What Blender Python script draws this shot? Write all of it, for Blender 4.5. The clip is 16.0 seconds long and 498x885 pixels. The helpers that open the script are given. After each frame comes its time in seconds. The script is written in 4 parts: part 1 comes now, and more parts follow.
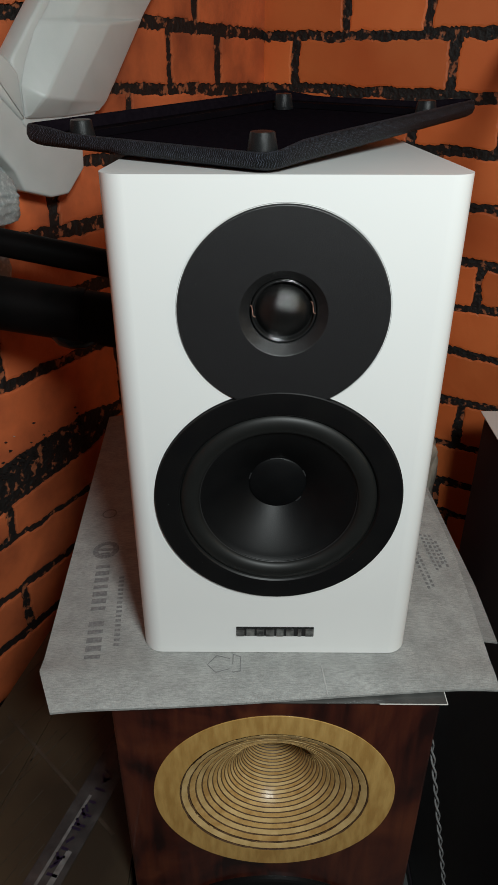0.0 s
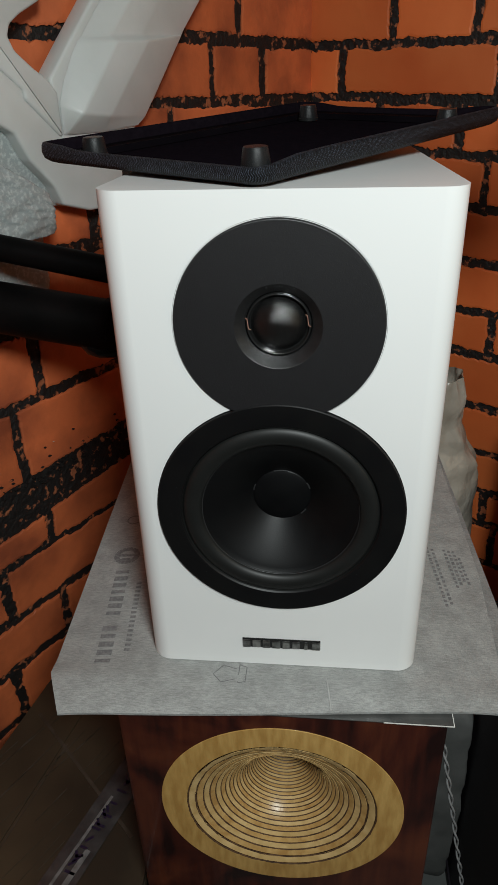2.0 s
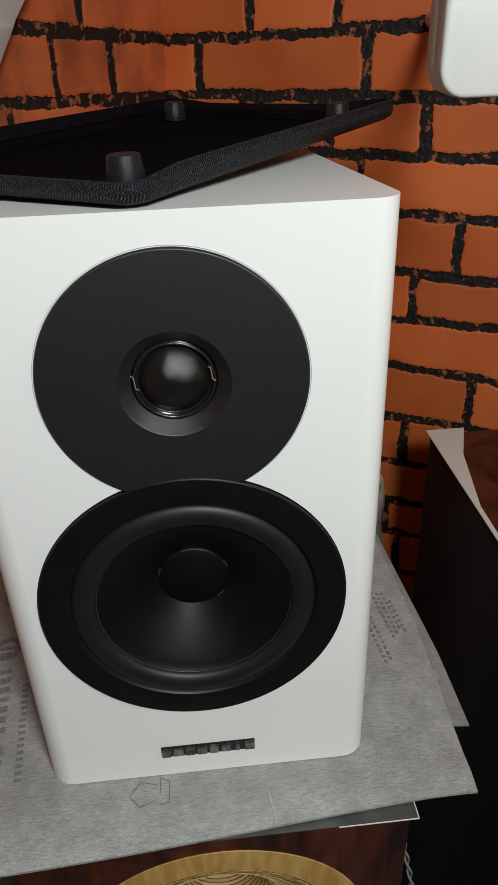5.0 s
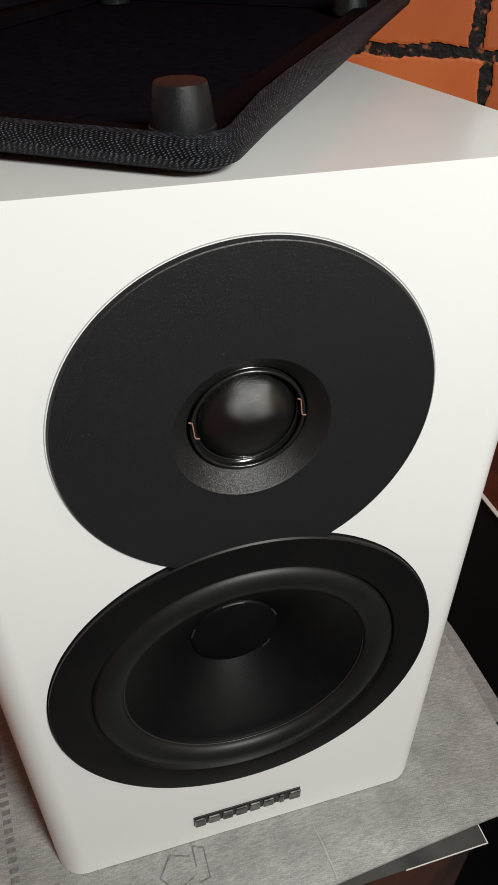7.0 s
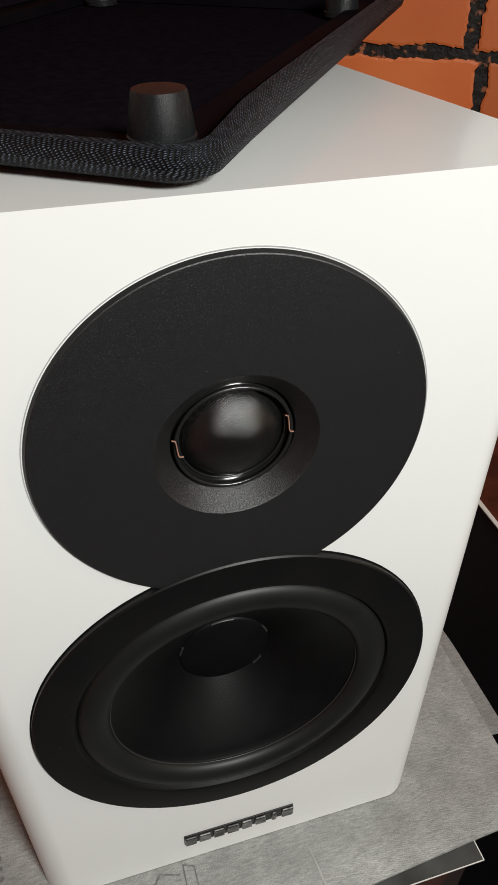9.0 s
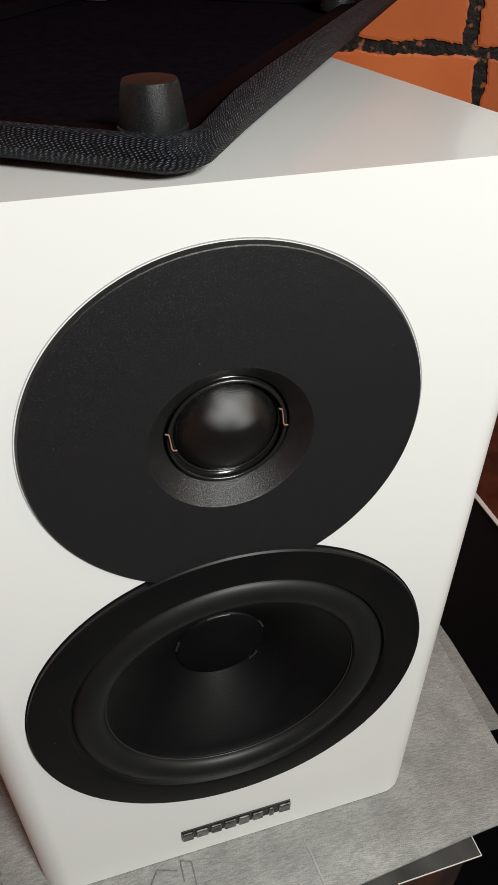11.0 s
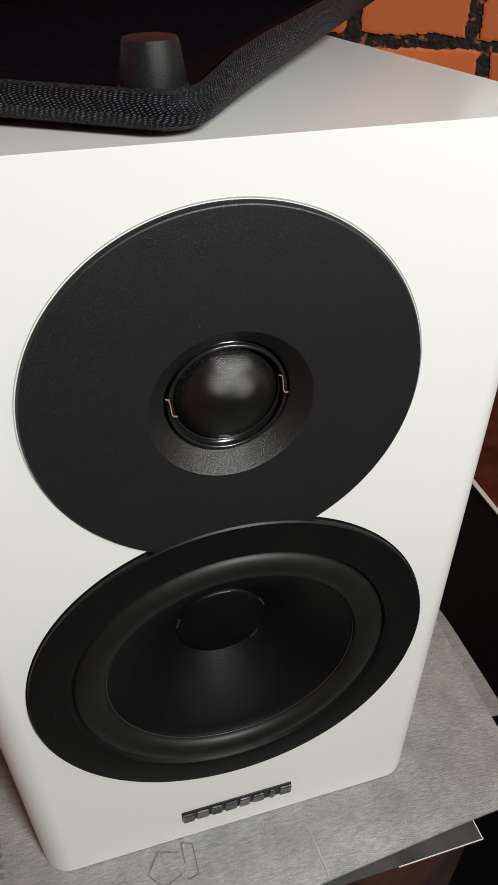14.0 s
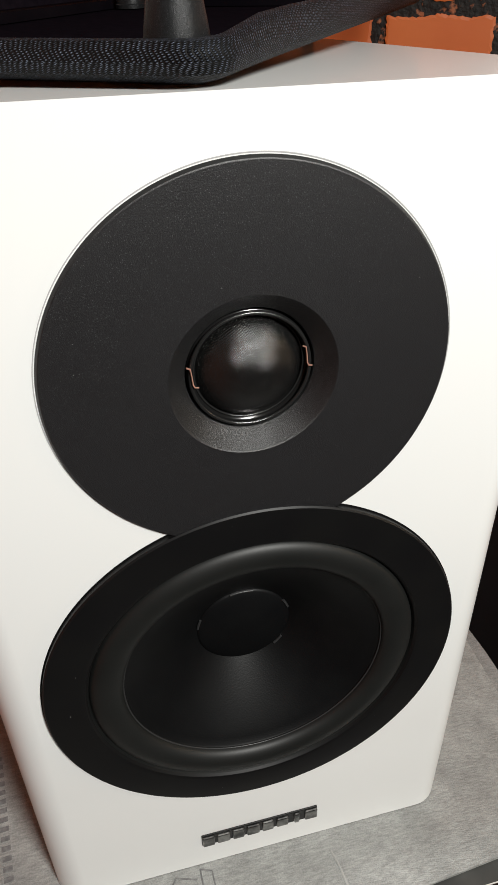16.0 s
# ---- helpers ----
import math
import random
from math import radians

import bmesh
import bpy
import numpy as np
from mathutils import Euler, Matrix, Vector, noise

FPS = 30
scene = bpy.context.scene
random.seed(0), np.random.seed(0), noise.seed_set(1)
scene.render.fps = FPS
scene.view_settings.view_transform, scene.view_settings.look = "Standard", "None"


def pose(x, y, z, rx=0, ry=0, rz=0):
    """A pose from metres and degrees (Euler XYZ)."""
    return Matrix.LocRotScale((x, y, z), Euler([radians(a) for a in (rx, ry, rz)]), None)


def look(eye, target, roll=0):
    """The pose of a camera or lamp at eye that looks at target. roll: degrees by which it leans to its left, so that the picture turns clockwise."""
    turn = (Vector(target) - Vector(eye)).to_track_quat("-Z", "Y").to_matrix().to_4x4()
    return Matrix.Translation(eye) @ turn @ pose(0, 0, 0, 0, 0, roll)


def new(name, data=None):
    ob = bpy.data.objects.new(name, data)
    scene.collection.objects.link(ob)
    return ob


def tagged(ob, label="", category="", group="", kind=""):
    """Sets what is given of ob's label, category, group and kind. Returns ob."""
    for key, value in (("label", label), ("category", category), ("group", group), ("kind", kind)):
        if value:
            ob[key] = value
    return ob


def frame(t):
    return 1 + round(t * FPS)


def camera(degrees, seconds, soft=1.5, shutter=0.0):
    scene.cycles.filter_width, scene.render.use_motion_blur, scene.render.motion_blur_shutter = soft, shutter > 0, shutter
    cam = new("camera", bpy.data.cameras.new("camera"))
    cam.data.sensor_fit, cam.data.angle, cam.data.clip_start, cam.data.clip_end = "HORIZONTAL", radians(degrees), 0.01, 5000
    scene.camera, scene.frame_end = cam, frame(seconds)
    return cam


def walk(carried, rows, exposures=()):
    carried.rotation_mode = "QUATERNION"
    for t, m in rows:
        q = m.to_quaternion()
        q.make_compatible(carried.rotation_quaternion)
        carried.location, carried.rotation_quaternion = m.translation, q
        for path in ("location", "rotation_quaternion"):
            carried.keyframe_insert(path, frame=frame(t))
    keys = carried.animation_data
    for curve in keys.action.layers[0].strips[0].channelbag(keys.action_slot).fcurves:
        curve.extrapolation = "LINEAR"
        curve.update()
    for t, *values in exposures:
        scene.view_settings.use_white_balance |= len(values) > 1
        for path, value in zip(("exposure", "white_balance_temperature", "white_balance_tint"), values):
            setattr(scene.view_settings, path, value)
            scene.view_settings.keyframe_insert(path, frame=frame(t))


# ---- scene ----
cam = camera(38.71, 16.0)
KEY_AT, KEY_WATTS, SIDE_WATTS = (0.19, -0.58, 1.69), 6.7, 1.1
EXPOSURES = [(0.0, 0.0, 6050, 3), (4.0, 0.0, 6050, 3), (6.5, 0.12, 6450, 8), (7.0, 0.18, 6450, 8), (14.0, 0.18, 6450, 8), (14.5, 0.32, 6500, 9), (16.0, 0.42, 6500, 9)]
PATH = [
    (0, (-0.01530, -0.34295, 1.36768), (-0.0261, 1.3799, 0.3519), 0.06),
    (0.5, (0.00254, -0.34390, 1.36858), (-0.0870, 1.3824, 0.3627), -1.04),
    (1, (0.01637, -0.33875, 1.36746), (-0.1363, 1.3840, 0.3630), -1.53),
    (1.5, (0.01914, -0.34022, 1.36777), (-0.1568, 1.3814, 0.3652), -1.62),
    (2, (0.02209, -0.34072, 1.37012), (-0.1755, 1.3821, 0.3737), -1.96),
    (2.5, (0.02557, -0.33910, 1.37010), (-0.1671, 1.3826, 0.3708), -1.61),
    (3, (0.02703, -0.33108, 1.36850), (-0.1542, 1.3907, 0.3671), -1.11),
    (3.5, (0.02789, -0.32560, 1.36771), (-0.1462, 1.3956, 0.3641), -1.60),
    (4, (0.02731, -0.32375, 1.36313), (-0.1158, 1.4171, 0.3890), -1.61),
    (4.2, (0.02811, -0.31840, 1.36025), (-0.0565, 1.4568, 0.4429), -1.59),
    (6.3, (-0.03795, -0.15507, 1.36354), (0.3342, 1.3864, 0.1447), -0.78),
    (6.5, (-0.03977, -0.15333, 1.36073), (0.3696, 1.3704, 0.1316), -0.20),
    (7, (-0.04498, -0.14809, 1.35833), (0.4043, 1.3555, 0.1185), 0.43),
    (7.5, (-0.04399, -0.14939, 1.35998), (0.4130, 1.3592, 0.1290), 0.28),
    (8, (-0.04190, -0.14433, 1.35795), (0.4149, 1.3601, 0.1218), 0.29),
    (8.5, (-0.03993, -0.14362, 1.35793), (0.4117, 1.3645, 0.1244), 0.23),
    (9, (-0.03970, -0.14126, 1.35812), (0.4163, 1.3605, 0.1184), 0.44),
    (11.5, (-0.03638, -0.14224, 1.35549), (0.4159, 1.3556, 0.1098), 0.32),
    (12, (-0.03474, -0.13924, 1.35175), (0.4239, 1.3518, 0.1002), 1.03),
    (12.5, (-0.03584, -0.14170, 1.35302), (0.4206, 1.3522, 0.1040), 0.42),
    (13, (-0.03768, -0.14354, 1.35413), (0.4139, 1.3532, 0.1067), 0.22),
    (13.5, (-0.03746, -0.14704, 1.35359), (0.4104, 1.3523, 0.1081), -0.04),
    (14, (-0.03902, -0.14839, 1.34945), (0.4072, 1.3580, 0.1118), 0.21),
    (14.5, (-0.03924, -0.14741, 1.34230), (0.3854, 1.4203, 0.1753), -0.25),
    (15, (-0.03674, -0.14885, 1.33964), (0.3755, 1.4308, 0.1844), -0.60),
    (15.5, (-0.03811, -0.15206, 1.33424), (0.3551, 1.4392, 0.1883), -1.00),
    (16, (-0.04018, -0.15596, 1.33015), (0.3566, 1.4489, 0.2046), -1.12),
]
walk(cam, [(t, look(eye, target, roll)) for t, eye, target, roll in PATH], EXPOSURES)

# ---- light ----
world = bpy.data.worlds.new("room_dark")
world.use_nodes = True
world.node_tree.nodes["Background"].inputs[0].default_value = (0.9, 0.95, 1.0, 1)
world.node_tree.nodes["Background"].inputs[1].default_value = 0.02
scene.world = world


def area_lamp(name, eye, target, size, watts, colour):
    data = bpy.data.lights.new(name, "AREA")
    data.shape, data.size, data.energy, data.color = "DISK", size, watts, colour
    ob = new(name, data)
    ob.matrix_world = look(eye, target)
    return ob


# Unseen key lamp, added in front and set by the dome's highlight.
area_lamp("front_key_light", KEY_AT, (0.0, 0.05, 1.2), 0.17, KEY_WATTS, (1.0, 0.99, 0.95))
area_lamp("side_lamp_light", (1.15, -0.40, 1.47), (0.0, 0.1, 1.2), 0.22, SIDE_WATTS, (1.0, 0.72, 0.45))


# ---- materials ----
def material(name, colour, rough=0.5, metal=0.0, second=None, scale=8.0, detail=4.0, low=0.35, high=0.65, bump=0.0,
             bump_scale=200.0, bump_far=0.001, coat=0.0, stretch=(1, 1, 1), rough_to=None, sheen=0.0, specular=0.5,
             vary=0.0):
    m = bpy.data.materials.new(name)
    m.use_nodes = True
    t = m.node_tree
    b = t.nodes["Principled BSDF"]
    b.inputs["Base Color"].default_value = (*colour, 1)
    b.inputs["Roughness"].default_value = rough
    b.inputs["Metallic"].default_value = metal
    b.inputs["Coat Weight"].default_value = coat
    b.inputs["Coat Roughness"].default_value = 0.05
    b.inputs["Sheen Weight"].default_value = sheen
    b.inputs["Specular IOR Level"].default_value = specular
    tc = t.nodes.new("ShaderNodeTexCoord")
    mp = t.nodes.new("ShaderNodeMapping")
    mp.inputs["Scale"].default_value = stretch
    t.links.new(tc.outputs["Object"], mp.inputs["Vector"])
    if second is not None:
        n = t.nodes.new("ShaderNodeTexNoise")
        n.inputs["Scale"].default_value, n.inputs["Detail"].default_value = scale, detail
        t.links.new(mp.outputs[0], n.inputs["Vector"])
        r = t.nodes.new("ShaderNodeValToRGB")
        r.color_ramp.elements[0].position, r.color_ramp.elements[1].position = low, high
        r.color_ramp.elements[0].color, r.color_ramp.elements[1].color = (*colour, 1), (*second, 1)
        t.links.new(n.outputs["Fac"], r.inputs[0])
        out = r.outputs[0]
        if vary:
            info = t.nodes.new("ShaderNodeObjectInfo")
            h = t.nodes.new("ShaderNodeHueSaturation")
            rng = t.nodes.new("ShaderNodeMapRange")
            rng.inputs["To Min"].default_value, rng.inputs["To Max"].default_value = 1 - vary, 1 + vary
            t.links.new(info.outputs["Random"], rng.inputs["Value"])
            t.links.new(rng.outputs[0], h.inputs["Value"])
            t.links.new(out, h.inputs["Color"])
            out = h.outputs[0]
        t.links.new(out, b.inputs["Base Color"])
        if rough_to is not None:
            rr = t.nodes.new("ShaderNodeMapRange")
            rr.inputs["To Min"].default_value, rr.inputs["To Max"].default_value = rough, rough_to
            t.links.new(n.outputs["Fac"], rr.inputs["Value"])
            t.links.new(rr.outputs[0], b.inputs["Roughness"])
    if bump:
        n2 = t.nodes.new("ShaderNodeTexNoise")
        n2.inputs["Scale"].default_value, n2.inputs["Detail"].default_value = bump_scale, 3.0
        t.links.new(mp.outputs[0], n2.inputs["Vector"])
        bp = t.nodes.new("ShaderNodeBump")
        bp.inputs["Strength"].default_value, bp.inputs["Distance"].default_value = bump, bump_far
        t.links.new(n2.outputs["Fac"], bp.inputs["Height"])
        t.links.new(bp.outputs[0], b.inputs["Normal"])
    return m


def knit_material(name, dark, light, pitch, rough=0.8):
    """Knitted cloth: rows of small bright loops where two sets of threads cross, dark between them; noise on their tone
    paints in sparkle.
    """
    m = material(name, dark, rough, specular=0.25)
    t = m.node_tree
    b = t.nodes["Principled BSDF"]
    tc = t.nodes.new("ShaderNodeTexCoord")
    waves = []
    for turn in (0.72, 2.29):
        mp = t.nodes.new("ShaderNodeMapping")
        mp.inputs["Scale"].default_value = (1.0, 1.6, 1.0)
        mp.inputs["Rotation"].default_value = (0, 0, turn)
        t.links.new(tc.outputs["UV"], mp.inputs["Vector"])
        w = t.nodes.new("ShaderNodeTexWave")
        w.bands_direction = "X"
        w.inputs["Scale"].default_value, w.inputs["Distortion"].default_value = 0.314 / pitch, 2.6
        w.inputs["Detail"].default_value, w.inputs["Detail Scale"].default_value = 1.0, 1.2
        t.links.new(mp.outputs[0], w.inputs["Vector"])
        waves.append(w.outputs["Fac"])
    cross = t.nodes.new("ShaderNodeMath")
    cross.operation = "MULTIPLY"
    t.links.new(waves[0], cross.inputs[0])
    t.links.new(waves[1], cross.inputs[1])
    r = t.nodes.new("ShaderNodeValToRGB")
    r.color_ramp.elements[0].color, r.color_ramp.elements[1].color = (*dark, 1), (*light, 1)
    r.color_ramp.elements[0].position, r.color_ramp.elements[1].position = 0.30, 1.0
    t.links.new(cross.outputs[0], r.inputs[0])
    n = t.nodes.new("ShaderNodeTexNoise")
    n.inputs["Scale"].default_value, n.inputs["Detail"].default_value = 700.0, 5.0
    t.links.new(tc.outputs["Object"], n.inputs["Vector"])
    k = t.nodes.new("ShaderNodeMapRange")
    k.inputs["From Min"].default_value, k.inputs["From Max"].default_value = 0.35, 0.7
    k.inputs["To Min"].default_value, k.inputs["To Max"].default_value = 0.25, 1.9
    t.links.new(n.outputs["Fac"], k.inputs["Value"])
    h = t.nodes.new("ShaderNodeHueSaturation")
    t.links.new(k.outputs[0], h.inputs["Value"])
    t.links.new(r.outputs[0], h.inputs["Color"])
    t.links.new(h.outputs[0], b.inputs["Base Color"])
    bp = t.nodes.new("ShaderNodeBump")
    bp.inputs["Strength"].default_value, bp.inputs["Distance"].default_value = 0.8, pitch * 0.5
    t.links.new(cross.outputs[0], bp.inputs["Height"])
    t.links.new(bp.outputs[0], b.inputs["Normal"])
    return m


def speckle_material(name, dark, light, scale, rough, bump=0.5, glint=(0.16, 0.16, 0.17)):
    """Black moulded plastic with a dense fine grain; glints are painted in as small bright dots."""
    m = material(name, dark, rough, bump=bump, bump_scale=scale * 0.9, bump_far=0.00022)
    t = m.node_tree
    b = t.nodes["Principled BSDF"]
    tc = t.nodes.new("ShaderNodeTexCoord")
    n = t.nodes.new("ShaderNodeTexNoise")
    n.inputs["Scale"].default_value, n.inputs["Detail"].default_value = scale * 0.7, 1.0
    t.links.new(tc.outputs["Object"], n.inputs["Vector"])
    r = t.nodes.new("ShaderNodeValToRGB")
    r.color_ramp.elements[0].position, r.color_ramp.elements[1].position = 0.45, 0.85
    r.color_ramp.elements[0].color, r.color_ramp.elements[1].color = (*dark, 1), (*light, 1)
    t.links.new(n.outputs["Fac"], r.inputs[0])
    v = t.nodes.new("ShaderNodeTexVoronoi")
    v.inputs["Scale"].default_value = scale * 0.45
    t.links.new(tc.outputs["Object"], v.inputs["Vector"])
    near = t.nodes.new("ShaderNodeMapRange")
    near.inputs["From Min"].default_value, near.inputs["From Max"].default_value = 0.30, 0.14
    t.links.new(v.outputs["Distance"], near.inputs["Value"])
    pick = t.nodes.new("ShaderNodeSeparateColor")
    t.links.new(v.outputs["Color"], pick.inputs[0])
    some = t.nodes.new("ShaderNodeMapRange")
    some.inputs["From Min"].default_value, some.inputs["From Max"].default_value = 0.35, 1.0
    t.links.new(pick.outputs[0], some.inputs["Value"])
    both = t.nodes.new("ShaderNodeMath")
    both.operation = "MULTIPLY"
    t.links.new(near.outputs[0], both.inputs[0])
    t.links.new(some.outputs[0], both.inputs[1])
    mix = t.nodes.new("ShaderNodeMix")
    mix.data_type = "RGBA"
    mix.inputs[7].default_value = (*glint, 1)
    t.links.new(both.outputs[0], mix.inputs[0])
    t.links.new(r.outputs[0], mix.inputs[6])
    t.links.new(mix.outputs[2], b.inputs["Base Color"])
    return m


def weave_material(name, dark, light, pitch, rough):
    """Coated cloth: two sets of fine threads that cross, with glints painted in as pale specks."""
    m = material(name, dark, rough, specular=0.75)
    t = m.node_tree
    b = t.nodes["Principled BSDF"]
    tc = t.nodes.new("ShaderNodeTexCoord")
    waves = []
    for turn in (0.55, 2.12):
        mp = t.nodes.new("ShaderNodeMapping")
        mp.inputs["Rotation"].default_value = (0, turn, 0)
        t.links.new(tc.outputs["Object"], mp.inputs["Vector"])
        w = t.nodes.new("ShaderNodeTexWave")
        w.bands_direction = "X"
        w.inputs["Scale"].default_value, w.inputs["Distortion"].default_value = 0.314 / pitch, 0.4
        t.links.new(mp.outputs[0], w.inputs["Vector"])
        waves.append(w)
    add = t.nodes.new("ShaderNodeMath")
    add.operation = "MAXIMUM"
    t.links.new(waves[0].outputs["Fac"], add.inputs[0])
    t.links.new(waves[1].outputs["Fac"], add.inputs[1])
    n = t.nodes.new("ShaderNodeTexNoise")
    n.inputs["Scale"].default_value, n.inputs["Detail"].default_value = 2500.0, 2.0
    t.links.new(tc.outputs["Object"], n.inputs["Vector"])
    mix = t.nodes.new("ShaderNodeMath")
    mix.operation, mix.inputs[1].default_value = "MULTIPLY_ADD", 2.2
    t.links.new(n.outputs["Fac"], mix.inputs[0])
    t.links.new(add.outputs[0], mix.inputs[2])
    bp = t.nodes.new("ShaderNodeBump")
    bp.inputs["Strength"].default_value, bp.inputs["Distance"].default_value = 0.55, 0.00010
    t.links.new(mix.outputs[0], bp.inputs["Height"])
    t.links.new(bp.outputs[0], b.inputs["Normal"])
    r = t.nodes.new("ShaderNodeValToRGB")
    r.color_ramp.elements[0].position, r.color_ramp.elements[1].position = 0.57, 0.72
    r.color_ramp.elements[0].color, r.color_ramp.elements[1].color = (*dark, 1), (*light, 1)
    t.links.new(n.outputs["Fac"], r.inputs[0])
    t.links.new(r.outputs[0], b.inputs["Base Color"])
    return m


def wood_material(name, dark, mid, light):
    """Polished veneer: smoky dark figure drawn out along the height, with fine pores over it."""
    m = material(name, mid, 0.32, coat=0.3, bump=0.05, bump_scale=120)
    t = m.node_tree
    b = t.nodes["Principled BSDF"]
    tc = t.nodes.new("ShaderNodeTexCoord")
    tones = []
    for scale, stretch, detail, bend in ((9.0, (1.4, 1.4, 0.75), 4.0, 2.0), (60.0, (2.6, 2.6, 0.22), 8.0, 0.5)):
        mp = t.nodes.new("ShaderNodeMapping")
        mp.inputs["Scale"].default_value = stretch
        mp.inputs["Rotation"].default_value = (0.0, 0.16, 0.0)
        t.links.new(tc.outputs["Object"], mp.inputs["Vector"])
        n = t.nodes.new("ShaderNodeTexNoise")
        n.inputs["Scale"].default_value, n.inputs["Detail"].default_value = scale, detail
        n.inputs["Distortion"].default_value = bend
        t.links.new(mp.outputs[0], n.inputs["Vector"])
        tones.append(n.outputs["Fac"])
    mix = t.nodes.new("ShaderNodeMath")
    mix.operation, mix.inputs[1].default_value = "MULTIPLY_ADD", 0.30
    t.links.new(tones[1], mix.inputs[0])
    t.links.new(tones[0], mix.inputs[2])
    r = t.nodes.new("ShaderNodeValToRGB")
    ends = r.color_ramp.elements
    ends[0].position, ends[1].position = 0.50, 0.84
    ends[0].color, ends[1].color = (*dark, 1), (*light, 1)
    ends.new(0.64).color = (*mid, 1)
    t.links.new(mix.outputs[0], r.inputs[0])
    t.links.new(r.outputs[0], b.inputs["Base Color"])
    return m


def crumpled_material(name, dark, light, scale):
    """Thin plastic crushed into many small facets, paler along the creases."""
    m = material(name, dark, 0.34, second=light, scale=scale * 0.5, detail=8)
    t = m.node_tree
    b = t.nodes["Principled BSDF"]
    tc = t.nodes.new("ShaderNodeTexCoord")
    heights = []
    for size, stretch in ((scale, (1.0, 1.0, 0.55)), (scale * 2.3, (1.0, 1.0, 0.8))):
        mp = t.nodes.new("ShaderNodeMapping")
        mp.inputs["Scale"].default_value = stretch
        mp.inputs["Rotation"].default_value = (0.3, 0.5, 0.2)
        t.links.new(tc.outputs["Object"], mp.inputs["Vector"])
        v = t.nodes.new("ShaderNodeTexVoronoi")
        v.feature = "DISTANCE_TO_EDGE"
        v.inputs["Scale"].default_value = size
        t.links.new(mp.outputs[0], v.inputs["Vector"])
        heights.append(v.outputs["Distance"])
    add = t.nodes.new("ShaderNodeMath")
    add.operation, add.inputs[1].default_value = "MULTIPLY_ADD", 0.4
    t.links.new(heights[1], add.inputs[0])
    t.links.new(heights[0], add.inputs[2])
    bp = t.nodes.new("ShaderNodeBump")
    bp.inputs["Strength"].default_value, bp.inputs["Distance"].default_value = 0.42, 0.007
    t.links.new(add.outputs[0], bp.inputs["Height"])
    t.links.new(bp.outputs[0], b.inputs["Normal"])
    return m


def sheet_material(name, dark, light):
    """Limp foam film, pressed with two sets of fine crossing threads."""
    m = material(name, dark, 0.5, second=light, scale=60, detail=15, low=0.20, high=0.80)
    t = m.node_tree
    b = t.nodes["Principled BSDF"]
    tc = t.nodes.new("ShaderNodeTexCoord")
    total = None
    for turn, scale in ((0.3, 330.0), (1.75, 390.0)):
        mp = t.nodes.new("ShaderNodeMapping")
        mp.inputs["Rotation"].default_value = (0, 0, turn)
        t.links.new(tc.outputs["Object"], mp.inputs["Vector"])
        w = t.nodes.new("ShaderNodeTexWave")
        w.inputs["Scale"].default_value, w.inputs["Distortion"].default_value = scale, 7.0
        w.inputs["Detail"].default_value, w.inputs["Detail Scale"].default_value = 3.0, 1.6
        t.links.new(mp.outputs[0], w.inputs["Vector"])
        if total is None:
            total = w.outputs["Fac"]
        else:
            add = t.nodes.new("ShaderNodeMath")
            t.links.new(total, add.inputs[0])
            t.links.new(w.outputs["Fac"], add.inputs[1])
            total = add.outputs[0]
    n = t.nodes.new("ShaderNodeTexNoise")
    n.inputs["Scale"].default_value, n.inputs["Detail"].default_value = 1300.0, 4.0
    t.links.new(tc.outputs["Object"], n.inputs["Vector"])
    add = t.nodes.new("ShaderNodeMath")
    t.links.new(total, add.inputs[0])
    t.links.new(n.outputs["Fac"], add.inputs[1])
    fine = t.nodes.new("ShaderNodeTexNoise")
    fine.inputs["Scale"].default_value, fine.inputs["Detail"].default_value = 800.0, 6.0
    flat = t.nodes.new("ShaderNodeMapping")
    flat.inputs["Scale"].default_value = (0.30, 1.5, 1)
    t.links.new(tc.outputs["Object"], flat.inputs["Vector"])
    t.links.new(flat.outputs[0], fine.inputs["Vector"])
    k = t.nodes.new("ShaderNodeMapRange")
    k.inputs["From Min"].default_value, k.inputs["From Max"].default_value = 0.3, 0.7
    k.inputs["To Min"].default_value, k.inputs["To Max"].default_value = 0.62, 1.36
    grain = t.nodes.new("ShaderNodeTexNoise")
    grain.inputs["Scale"].default_value, grain.inputs["Detail"].default_value = 1500.0, 3.0
    t.links.new(tc.outputs["Object"], grain.inputs["Vector"])
    half = t.nodes.new("ShaderNodeMix")
    half.inputs[0].default_value = 0.45
    t.links.new(fine.outputs["Fac"], half.inputs[2])
    t.links.new(grain.outputs["Fac"], half.inputs[3])
    t.links.new(half.outputs[0], k.inputs["Value"])
    h = t.nodes.new("ShaderNodeHueSaturation")
    h.inputs["Saturation"].default_value = 0.9
    t.links.new(b.inputs["Base Color"].links[0].from_socket, h.inputs["Color"])
    t.links.new(k.outputs[0], h.inputs["Value"])
    t.links.new(h.outputs[0], b.inputs["Base Color"])
    creased = t.nodes.new("ShaderNodeTexNoise")
    creased.inputs["Scale"].default_value, creased.inputs["Detail"].default_value = 300.0, 5.0
    creased.inputs["Distortion"].default_value = 0.8
    t.links.new(tc.outputs["Object"], creased.inputs["Vector"])
    axes = t.nodes.new("ShaderNodeSeparateXYZ")
    t.links.new(tc.outputs["Object"], axes.inputs[0])
    fold = t.nodes.new("ShaderNodeMapRange")
    fold.inputs["From Min"].default_value, fold.inputs["From Max"].default_value = -0.014, -0.030
    fold.inputs["To Min"].default_value, fold.inputs["To Max"].default_value = 0.6, 9.0
